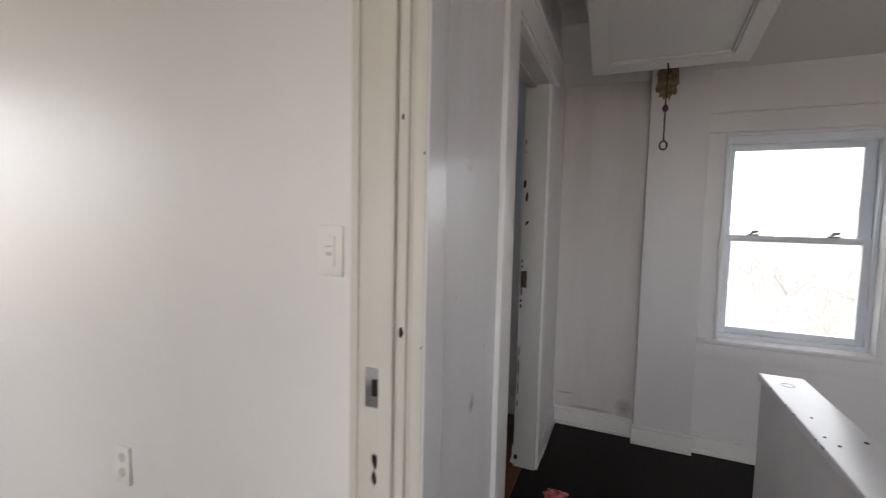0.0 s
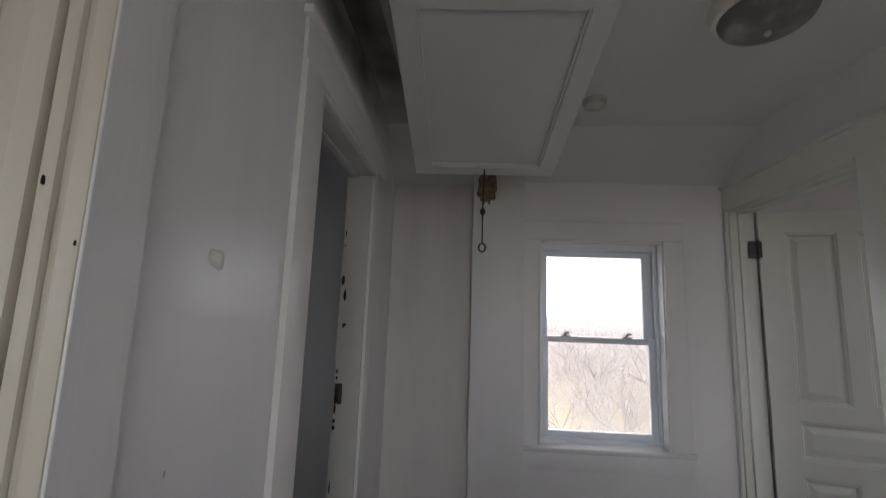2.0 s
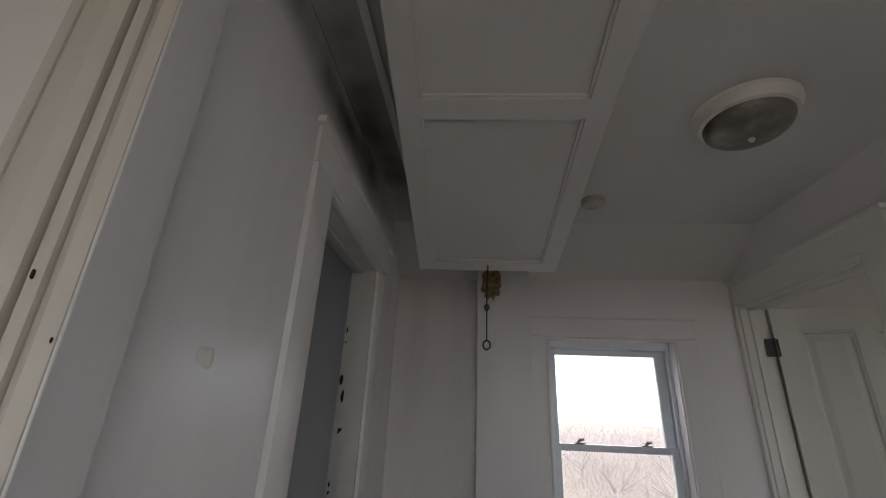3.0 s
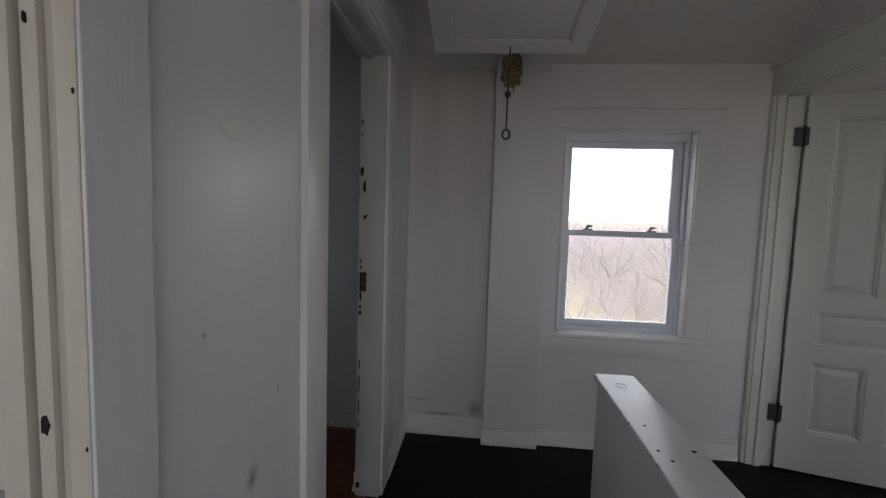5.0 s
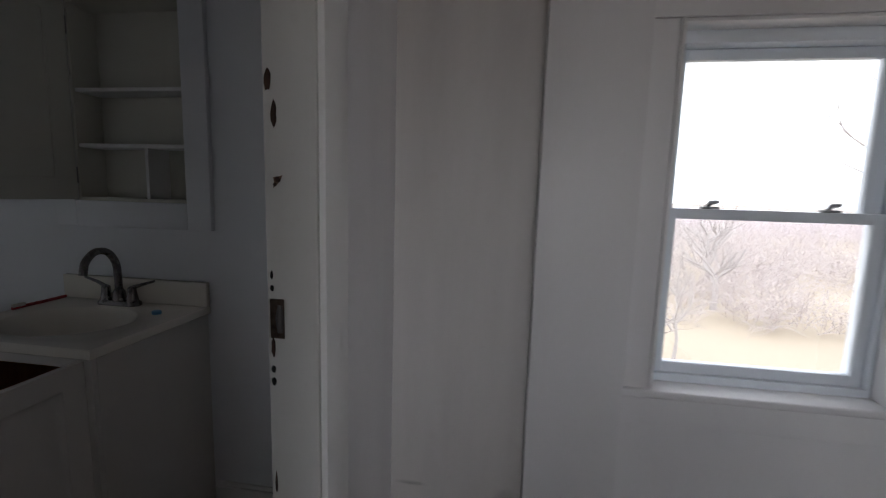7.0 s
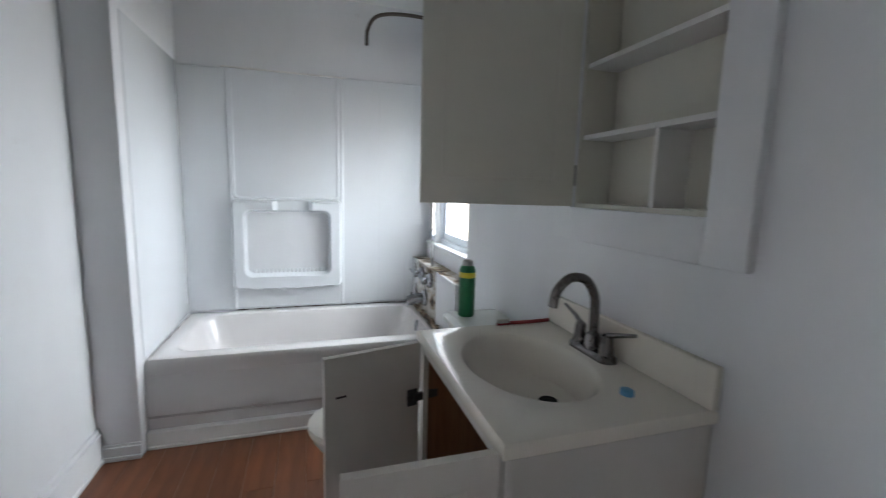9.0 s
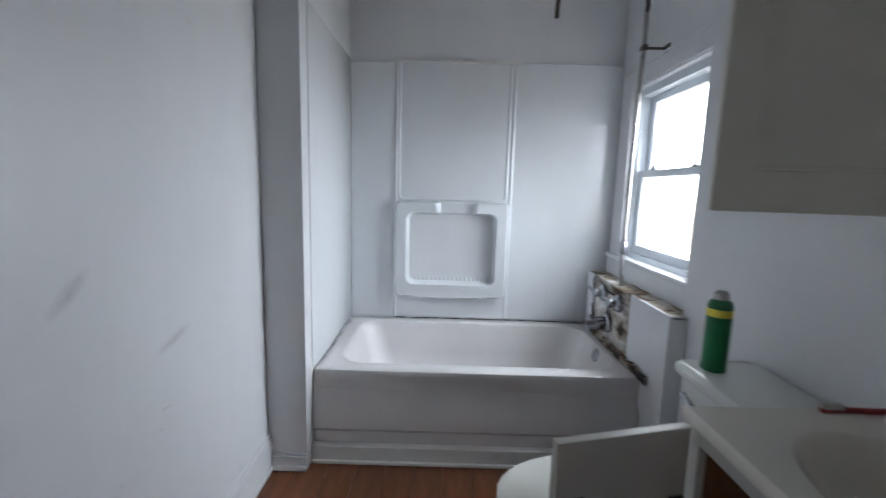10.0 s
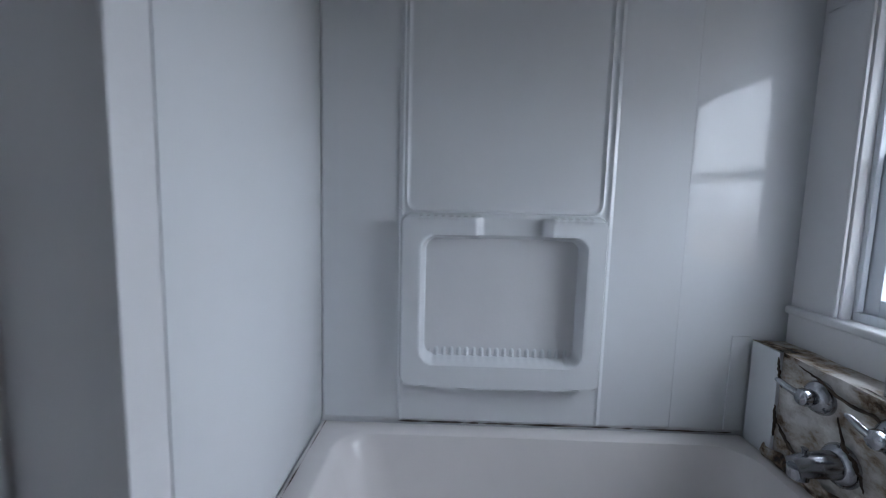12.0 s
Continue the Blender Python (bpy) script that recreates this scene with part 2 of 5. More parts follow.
def sweep(bm, pts, radii, n=12):
    """A tube through points, with a radius at each."""
    pts = [Vector(p) for p in pts]
    if isinstance(radii, (int, float)):
        radii = [radii] * len(pts)
    loops, up = [], None
    for i, p in enumerate(pts):
        d = (pts[min(i + 1, len(pts) - 1)] - pts[max(i - 1, 0)]).normalized()
        if up is None:
            up = Vector((0, 0, 1)) if abs(d.z) < 0.9 else Vector((1, 0, 0))
        u = (up - d * up.dot(d)).normalized()
        v = d.cross(u)
        up = u
        loops.append([p + radii[i] * (math.cos(2 * math.pi * k / n) * u + math.sin(2 * math.pi * k / n) * v) for k in range(n)])
    return loft(bm, loops)


def curve_pts(pts, n=6):
    """Smooth points through given ones."""
    p = [Vector(q) for q in pts]
    p = [2 * p[0] - p[1]] + p + [2 * p[-1] - p[-2]]
    out = []
    for i in range(1, len(p) - 2):
        for k in range(n):
            t = k / n
            out.append(0.5 * (2 * p[i] + (p[i + 1] - p[i - 1]) * t + (2 * p[i - 1] - 5 * p[i] + 4 * p[i + 1] - p[i + 2]) * t * t
                              + (3 * p[i] - p[i - 1] - 3 * p[i + 1] + p[i + 2]) * t ** 3))
    return out + [p[-2]]


def grid_sheet(nu, nv, fn):
    bm = bmesh.new()
    vs = [[bm.verts.new(fn(i / nu, j / nv)) for j in range(nv + 1)] for i in range(nu + 1)]
    for i in range(nu):
        for j in range(nv):
            bm.faces.new((vs[i][j], vs[i + 1][j], vs[i + 1][j + 1], vs[i][j + 1]))
    return bm


def turned(bm, m):
    bmesh.ops.transform(bm, matrix=m, verts=bm.verts)
    return bm


def mesh_of(name, bm, mat, smooth=False):
    bmesh.ops.recalc_face_normals(bm, faces=bm.faces)
    me = bpy.data.meshes.new(name)
    bm.to_mesh(me)
    bm.free()
    me.materials.append(mat)
    if smooth:
        me.shade_smooth()
        me.set_sharp_from_angle(angle=radians(40))
    return me


def thing(name, base, label, category, group="", kind=""):
    ob = new(name)
    ob.empty_display_size = 0.1
    ob.location = base
    return tagged(ob, label, category, group, kind)


def part(name, bm, mat, parent, label="", smooth=True):
    """A part, given in world places, under its thing or part."""
    ob = new(name, mesh_of(name, bm, mat, smooth))
    ob.parent = parent
    top = Matrix.Identity(4)
    o = parent
    while o is not None:
        top = top @ Matrix.Translation(-o.location)
        o = o.parent
    if parent.type == "EMPTY":
        ob.matrix_parent_inverse = top
    if label:
        tagged(ob, label)
    return ob


def single(name, bm, mat, label, category, kind="", group="", smooth=True):
    return tagged(new(name, mesh_of(name, bm, mat, smooth)), label, category, group, kind)


def wall_mesh(axis, p0, p1, u0, u1, z0, z1, holes=()):
    """A wall with thickness p0..p1 across axis, running u0..u1, with openings (u0, u1, z0, z1) that go through."""
    us = sorted({u0, u1, *[h[0] for h in holes], *[h[1] for h in holes]})
    bm = bmesh.new()
    for a, b in zip(us, us[1:]):
        zs = sorted({z0, z1, *[z for h in holes for z in h[2:] if h[0] < b - 1e-6 and h[1] > a + 1e-6]})
        for c, d in zip(zs, zs[1:]):
            mu, mz = (a + b) / 2, (c + d) / 2
            if any(h[0] < mu < h[1] and h[2] < mz < h[3] for h in holes):
                continue
            if axis == "x":
                bx(bm, p0, p1, a, b, c, d)
            else:
                bx(bm, a, b, p0, p1, c, d)
    bmesh.ops.remove_doubles(bm, verts=bm.verts, dist=1e-5)
    seen = {}
    for f in list(bm.faces):
        seen.setdefault(tuple(round(v, 4) for v in f.calc_center_median()), []).append(f)
    for fs in seen.values():
        if len(fs) > 1:
            bmesh.ops.delete(bm, geom=fs, context="FACES_ONLY")
    return bm


def wall(name, axis, p0, p1, u0, u1, z0, z1, mat, holes=(), label="painted plaster wall"):
    return single(name, wall_mesh(axis, p0, p1, u0, u1, z0, z1, holes), mat, label, "wall", "structure", smooth=False)

# ---- the plan ----
XL, XLB = -0.275, -0.385      # hall's wall to the bathroom and the side room: hall face, far face
XR, XRB = 1.63, 1.75         # hall's wall to the other room
YW, YO = 2.54, 2.74          # outer wall: inside and outside
YN = 2.562                   # recess beside the chimney breast
YB0 = -1.9                   # hall's end behind the walk
HC = 2.35                    # hall ceiling
BX, BY0, BY1 = -3.39, 0.86, 2.56   # bathroom: wall behind the tub, side wall, window wall
BYT = 2.61                   # window wall beside the tub
BC = 2.44                    # bathroom ceiling

# ---- floors and ceilings ----
floor_hall = single("floor", box(XL - 0.06, 4.6, YB0, YW + 0.05, -0.12, 0), DARK_FLOOR, "near-black painted wooden floor", "floor", "structure", smooth=False)
floor_bath = single("floor_bath", box(BX - 0.1, XL - 0.06, BY0 - 0.3, YO - 0.1, -0.12, -0.012), RAW_WOOD, "bare boards under red-brown laminate", "floor", "structure", smooth=False)
single("floor_room", box(-4.2, XL - 0.06, YB0 - 0.8, BY0 - 0.3, -0.12, 0), DARK_FLOOR, "dark wooden floor of the side room", "floor", "structure", smooth=False)


def hall_ceiling():
    bm = bmesh.new()
    bx(bm, XLB, XRB, YB0, 2.24, HC, HC + 0.1)
    prof = [(2.24, HC), (YO, 1.985), (YO, HC + 0.1), (2.24, HC + 0.1)]
    loft(bm, [[(x, y, z) for y, z in prof] for x in (XLB, XRB)])
    return bm


single("ceiling", hall_ceiling(), CEIL_PAINT, "grey-white ceiling sloping down to the window wall", "ceiling", "structure", smooth=False)
single("ceiling_bath", box(BX - 0.12, XLB, BY0 - 0.4, YO, BC, BC + 0.1), CEIL_PAINT, "white bathroom ceiling", "ceiling", "structure", smooth=False)
single("ceiling_room", box(-4.2, XLB, YB0 - 0.8, BY0 - 0.4, 2.45, 2.55), CEIL_PAINT, "white ceiling of the side room", "ceiling", "structure", smooth=False)
single("ceiling_room_2", box(XRB, 4.6, YB0, YO, 2.45, 2.55), CEIL_PAINT, "white ceiling of the far room", "ceiling", "structure", smooth=False)

# ---- walls ----
W1 = (0.584, 1.280, 0.660, 1.793)       # hall window opening
W2 = (-3.215, -2.475, 0.880, 1.800)       # bathroom window opening
D1 = (1.195, 1.955, -0.12, 1.975)      # bathroom doorway
D2 = (1.695, 2.515, -0.12, 1.985)         # doorway to the far room
D3 = (-0.27, 0.53, -0.12, 2.0)            # doorway to the side room
wall("wall_north_2", "y", YN, YO, XL, 0.3, -0.12, 2.55, SHADED_RECESS, (), "plaster recess with its shade painted in and brown damp stains")
# The second opening is unseen, added to light the far room.
wall("wall_north", "y", YW, YO, 0.3, 4.6, -0.12, 2.55, HALL_PAINT, [W1, (2.9, 3.9, 0.8, 1.9)], "white painted plaster wall with faint stains")
wall("wall_bath_window", "y", BYT, YO, BX - 0.12, -2.455, -0.12, 2.55, BATH_PAINT, [W2], "white painted bathroom wall round the window")
wall("wall_bath_vanity", "y", BY1, YO, -2.455, XLB, -0.12, 2.55, BATH_PAINT, [(-1.52, -1.05, 1.205, 1.93)], "white painted bathroom wall")
wall("wall_west", "x", XLB, XL, YB0, YO, -0.12, 2.55, GLOSS_PAINT, [D1, D3], "white painted plaster wall with patches and nail holes")
wall("wall_west_panel", "x", XL + 0.001, -0.25, 0.6065, 2.105, 0, HC, GLOSS_PAINT, [(1.0595, 2.105, 0, 2.1225)], "smooth glossy white wall panel between two doorways")
wall("wall_east", "x", XR, XRB, YB0, YW, -0.12, 2.55, HALL_PAINT, [D2], "white painted plaster wall")
# Openings of the next two walls are out of view, added for sky light.
wall("wall_south", "y", YB0 - 0.1, YB0, XL, 4.6, -0.12, 2.55, HALL_PAINT, [(-0.1, 1.45, 0.6, 2.1), (2.5, 3.3, 0.8, 2.0)])
wall("wall_far_room", "x", 4.6, 4.7, YB0, YO, -0.12, 2.55, HALL_PAINT, [(-0.3, 1.0, 0.65, 1.95)])
wall("wall_bath_side", "y", BY0 - 0.3, BY0, BX - 0.12, XLB, -0.12, 2.55, BATH_PAINT, (), "white painted wall with grey scuffs")
wall("wall_bath_tub", "x", BX - 0.12, BX, BY0, BYT, -0.12, 2.55, BATH_PAINT)
wall("wall_room_side", "x", -4.3, -4.2, YB0 - 0.8, BY0 - 0.3, -0.12, 2.55, ROOM_PAINT, [(-1.5, 0.25, 0.6, 2.2)])
# Unseen opening, added to brighten the side room.
wall("wall_room_back", "y", YB0 - 0.9, YB0 - 0.8, -4.3, XLB, -0.12, 2.55, ROOM_PAINT, [(-3.5, -1.9, 0.7, 2.1)])
single("wall_room_switch", box(-4.2, XLB - 0.001, 0.548, 0.557, 0, 2.45), ROOM_PAINT, "smooth warm-white wall of the side room", "wall", "structure", smooth=False)
single("chimney_breast", box(0.2, 0.494, 2.493, YN + 0.01, 0, 2.3, 0.004), HALL_PAINT, "shallow white painted chimney breast", "chimney breast", "structure")
single("wall_sheathing", box(-1.53, -1.04, 2.70, YO - 0.004, 1.2, 1.94), SIDING, "pale outer boards behind the cabinet recess", "wall", "structure", smooth=False)
single("wall_pillar", box(BX, -2.512, BY0 - 0.01, 1.028, -0.012, BC, 0.006), BATH_PAINT, "white boxed pillar beside the bathtub", "pillar", "structure")


# ---- baseboards and trim ----
def moulding(x0, x1, y0, y1, h, face, z0=0.0):
    """A baseboard: board with a stepped, rounded top and a shoe. face: the side that shows."""
    bm = bmesh.new()
    bx(bm, x0, x1, y0, y1, z0, z0 + h * 0.84, 0.002, 1)
    d = 0.006
    a = [x0, x1, y0, y1]
    k = {"+x": 1, "-x": 0, "+y": 3, "-y": 2}[face]
    a[k] -= d if face[0] == "+" else -d
    bx(bm, *a, z0 + h * 0.84, z0 + h, 0.003, 2)
    s = [x0, x1, y0, y1]
    s[k] += 0.008 if face[0] == "+" else -0.008
    bx(bm, *s, z0, z0 + 0.022, 0.004, 2)
    return bm


def baseboard(x0, x1, y0, y1, h, face, mat=None, z0=0.0):
    single("baseboard", moulding(x0, x1, y0, y1, h, face, z0), mat or TRIM_PAINT, "white painted wooden baseboard with chipped edges", "baseboard", "structure")


baseboard(XL, 0.198, YN - 0.016, YN, 0.115, "-y")
baseboard(0.19, 0.504, 2.479, 2.493, 0.115, "-y")
baseboard(0.505, 1.60, 2.524, YW, 0.115, "-y")
baseboard(XL, XL + 0.014, 2.085, YN - 0.017, 0.115, "+x")
baseboard(XLB - 0.012, XLB, 1.97, BY1, 0.11, "-x")
baseboard(-0.99, XLB - 0.014, BY1 - 0.014, BY1, 0.11, "-y")
baseboard(-2.52, -0.42, BY0, BY0 + 0.016, 0.16, "+y", BATH_PAINT)
baseboard(-2.512, -2.498, BY0 + 0.017, 1.028, 0.075, "+x", BATH_PAINT)
baseboard(-4.19, -0.47, 0.53, 0.547, 0.14, "-y")


def casing(name, pieces, label, mat=None):
    top = thing(name, (pieces[0][0], pieces[0][2], 0), label, "door frame", kind="structure")
    for p in pieces:
        part("board", box(*p, 0.004, 2), mat or TRIM_PAINT, top)
    return top


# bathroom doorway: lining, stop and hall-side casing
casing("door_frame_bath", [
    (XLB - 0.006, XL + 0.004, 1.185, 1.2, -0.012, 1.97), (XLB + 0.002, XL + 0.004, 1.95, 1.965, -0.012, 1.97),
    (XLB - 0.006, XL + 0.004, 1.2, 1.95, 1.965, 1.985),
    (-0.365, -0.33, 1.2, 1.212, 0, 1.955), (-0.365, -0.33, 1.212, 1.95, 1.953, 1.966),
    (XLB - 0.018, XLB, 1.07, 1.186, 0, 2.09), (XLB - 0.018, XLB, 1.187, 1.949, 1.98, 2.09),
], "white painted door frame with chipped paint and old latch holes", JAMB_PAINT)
casing("door_casing_bath", [
    (XL, XL + 0.042, 1.06, 1.19, 0, 1.982),
    (XL, XL + 0.018, 1.962, 2.085, 0, 1.985),
    (XL, XL + 0.036, 1.06, 2.085, 1.983, 2.098), (XL, XL + 0.05, 1.045, 2.105, 2.098, 2.122),
    (XL + 0.004, XL + 0.03, 1.185, 1.96, 1.966, 1.983),
], "white painted door casing with a moulded head")
# doorway to the far room
casing("door_frame_room", [
    (XR - 0.004, XRB + 0.006, 2.5, 2.516, 0, 1.97), (XR - 0.004, XRB + 0.006, 1.694, 1.708, 0, 1.97), (XR - 0.004, XRB + 0.006, 1.694, 2.516, 1.965, 1.984),
    (1.665, 1.7, 2.488, 2.502, 0, 1.96), (1.665, 1.7, 1.7, 2.5, 1.952, 1.967),
    (XR - 0.02, XR, 2.512, 2.538, 0, 1.985), (XR - 0.02, XR, 1.575, 1.698, 0, 1.985),
    (XR - 0.02, XR, 1.56, 2.538, 1.983, 2.1), (XR - 0.036, XR, 1.545, 2.538, 2.098, 2.118), (XR - 0.028, XR, 1.7, 2.5, 1.968, 1.988),
], "white painted door frame with a moulded head", DOOR_PAINT)
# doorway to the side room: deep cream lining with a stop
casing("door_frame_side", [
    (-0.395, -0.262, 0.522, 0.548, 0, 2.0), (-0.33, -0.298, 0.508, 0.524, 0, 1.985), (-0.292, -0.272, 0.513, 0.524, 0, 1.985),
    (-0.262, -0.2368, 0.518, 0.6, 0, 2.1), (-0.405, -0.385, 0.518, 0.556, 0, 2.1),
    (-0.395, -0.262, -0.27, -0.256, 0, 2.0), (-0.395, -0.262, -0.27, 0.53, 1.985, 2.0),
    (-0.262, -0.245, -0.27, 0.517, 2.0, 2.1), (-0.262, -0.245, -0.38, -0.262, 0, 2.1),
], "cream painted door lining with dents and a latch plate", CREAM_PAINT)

# ---- half wall beside the stair ----
CAULK_GREY = plain("worn_paint_grey", (0.42, 0.42, 0.43), 0.5)
half = thing("half_wall", (0.63, 0.4, 0), "white half wall with a flat scuffed cap", "half wall", kind="structure")
part("panel", box(0.573, 0.686, YB0, 1.597, 0, 0.752, 0.003), HALL_PAINT, half)
cap = part("cap", box(0.563, 0.696, YB0, 1.607, 0.752, 0.776, 0.005, 3), CAP_PAINT, half, "scuffed glossy white cap board")
for x, y, r in ((0.671, 1.128, 0.006), (0.603, 1.08, 0.0045), (0.588, 1.12, 0.004), (0.6, 1.24, 0.004)):
    part("nail_hole", loft(bmesh.new(), [ring(x, y, r, r, 0.7763, 8), ring(x, y, r * 0.8, r * 0.8, 0.7772, 8)]), BLACK, cap)
rnd = random.Random(21)
for k in range(6):
    yy = 0.95 + 0.62 * rnd.random()
    l = rnd.uniform(0.006, 0.02)
    part("edge_chip", box(0.5622, 0.5622 + rnd.uniform(0.003, 0.006), yy, yy + l, 0.772, 0.7766, 0.0008, 1), CAULK_GREY, cap)
b = bmesh.new()
sweep(b, [(0.622 + 0.018 * math.cos(a * math.pi / 8), 1.505 + 0.018 * math.sin(a * math.pi / 8), 0.7762) for a in range(17)], 0.0008, 4)
part("ring_mark", b, CAULK_GREY, cap)


# ---- windows ----
def hung_window(name, o, y, cl, cr, head_h, stool, apron_h, mat, label, deep=0.0):
    """Double-hung window in an opening (x0, x1, z0, z1) of a wall whose inner face is at y."""
    x0, x1, z0, z1 = o
    w = thing(name, ((x0 + x1) / 2, y, z0), label, "window", kind="structure")
    zm = z0 + (z1 - z0) * 0.497
    yf = y + deep
    fr = bmesh.new()
    for p in ((x0 - 0.002, x0 + 0.02, yf + 0.03, yf + 0.15, z0, z1), (x1 - 0.02, x1 + 0.002, yf + 0.03, yf + 0.15, z0, z1), (x0, x1, yf + 0.03, yf + 0.15, z1 - 0.05, z1 + 0.002), (x0, x1, yf + 0.03, yf + 0.16, z0 - 0.002, z0 + 0.03)):
        bx(fr, *p, 0.002, 1)
    for x in (x0 + 0.02, x1 - 0.032):
        bx(fr, x, x + 0.012, yf + 0.028, yf + 0.045, z0 + 0.03, z1 - 0.022, 0.002, 1)
    part("window_frame", fr, VINYL, w, "bluish white vinyl frame")
    for nm, ya, za, zb, bot in (("upper_sash", yf + 0.085, zm - 0.015, z1 - 0.05, 0.035), ("lower_sash", yf + 0.048, z0 + 0.03, zm + 0.02, 0.036 if deep else 0.045)):
        s = bmesh.new()
        a, c, t = x0 + 0.022, x1 - 0.022, 0.043 if deep else 0.049
        bx(s, a, a + t, ya, ya + 0.03, za, zb, 0.004)
        bx(s, c - t - (0.012 if nm == "upper_sash" else 0), c, ya, ya + 0.03, za, zb, 0.004)
        bx(s, a + t, c - t, ya, ya + 0.03, zb - 0.034, zb, 0.004)
        bx(s, a + t, c - t, ya, ya + 0.03, za, za + bot, 0.004)
        sash = part(nm, s, VINYL, w)
        pane = part("pane", box(a + t - 0.004, c - t + 0.004, ya + 0.012, ya + 0.015, za + bot - 0.004, zb - 0.03), glass, sash, "clear glass pane", smooth=False)
        pane.visible_shadow = False
        if nm == "lower_sash":
            for lx in (x0 + (x1 - x0) * 0.24, x0 + (x1 - x0) * 0.74):
                k = bmesh.new()
                bx(k, lx - 0.026, lx + 0.026, ya + 0.002, ya + 0.026, zb, zb + 0.008, 0.003)
                sweep(k, [(lx - 0.01, ya + 0.012, zb + 0.004), (lx, ya + 0.01, zb + 0.02), (lx + 0.022, ya, zb + 0.024)], [0.008, 0.009, 0.005], 8)
                part("sash_lock", k, LOCK_GREY, sash, "grey sash lock")
    cs = bmesh.new()
    for p in ((x0 - cl, x0, y - 0.006, y + 0.02, z0, z1), (x1, x1 + cr, y - 0.006, y + 0.02, z0, z1)):
        bx(cs, *p, 0.003, 1)
    for x in (x0, x1 - 0.014):
        bx(cs, x, x + 0.014, y - 0.002, yf + 0.034, z0, z1, 0.005)
        bx(cs, x - 0.004 if x == x0 else x + 0.006, x + 0.008 if x == x0 else x + 0.018, y - 0.014, y - 0.004, z0 + 0.01, z1, 0.004)
    bx(cs, x0 - cl, x1 + cr, y - 0.006, y + 0.02, z1, z1 + head_h, 0.003, 1)
    bx(cs, x0, x1, y - 0.002, yf + 0.034, z1 - 0.012, z1, 0.004)
    part("casing", cs, mat, w)
    part("cap_moulding", box(x0 - cl - 0.004, x1 + cr + 0.012, y - 0.011, y + 0.01, z1 + head_h, z1 + head_h + 0.012, 0.004), mat, w)
    part("window_sill", box(x0 - cl - stool, x1 + cr + stool, y - 0.03, yf + 0.05, z0 - 0.022, z0 + 0.004, 0.008, 3), mat, w)
    part("apron", box(x0 - cl + 0.005, x1 + cr - 0.005, y - 0.021, y + 0.01, z0 - 0.022 - apron_h, z0 - 0.022, 0.003), mat, w)
    return w


hung_window("window_1", W1, YW, 0.108, 0.108, 0.105, 0.012, 0.09, HALL_PAINT, "white double-hung window onto bare winter trees", 0.035)
hung_window("window_2", W2, BYT, 0.155, 0.012, 0.09, 0.004, 0.1, BATH_PAINT, "white double-hung bathroom window beside the tub")


# ---- panelled doors ----
def panelled_door(name, w, h, t, panels, m, label, category="door", mat=None):
    """A door leaf from its hinge edge along +x, faces at y 0 and t, with sunk, bevelled panels (x0, x1, z0, z1)."""
    top = new(name)
    top.matrix_world = m
    tagged(top, label, category, kind="structure")
    fr = wall_mesh("y", 0, t, 0, w, 0, h, panels)
    leaf = new("leaf", mesh_of("leaf", fr, mat or DOOR_PAINT))
    leaf.parent = top
    for x0, x1, z0, z1 in panels:
        pb = bmesh.new()
        d = 0.012
        def rect(k, y):
            return [(x0 + k, y, z0 + k), (x1 - k, y, z0 + k), (x1 - k, y, z1 - k), (x0 + k, y, z1 - k)]
        loft(pb, [rect(0, 0.0005), rect(0.004, 0.003), rect(0.012, 0.004), rect(0.02, d), rect(0.03, d), rect(0.055, d - 0.006)], cap0=False)
        loft(pb, [rect(0, t - 0.0005), rect(0.004, t - 0.003), rect(0.012, t - 0.004), rect(0.02, t - d), rect(0.03, t - d), rect(0.055, t - d + 0.006)], cap0=False)
        p = new("panel", mesh_of("panel", pb, mat or DOOR_PAINT, False))
        p.parent = top
    return top


DOOR_M = pose(1.759, 2.478, 0.012, 0, 0, -15)
door = panelled_door("door_1", 0.77, 1.945, 0.036, [(0.115, 0.345, 0.945, 1.83), (0.425, 0.655, 0.945, 1.83), (0.115, 0.655, 0.672, 0.86), (0.115, 0.345, 0.21, 0.59), (0.425, 0.655, 0.21, 0.59)], DOOR_M, "open white five-panel wooden door on dark hinges")


def hinge(z):
    bm = bmesh.new()
    bx(bm, -0.05, -0.004, -0.004, 0.0, z - 0.045, z + 0.045, 0.001, 1)
    bx(bm, 0.0, 0.012, -0.004, -0.001, z - 0.045, z + 0.045, 0.001, 1)
    sweep(bm, [(-0.006, -0.006, z - 0.05), (-0.006, -0.006, z + 0.05)], 0.007, 8)
    h = new("hinge", mesh_of("hinge", bm, IRON, True))
    h.parent = door
    tagged(h, "dark painted-over steel hinge")


hinge(1.742)
hinge(0.297)


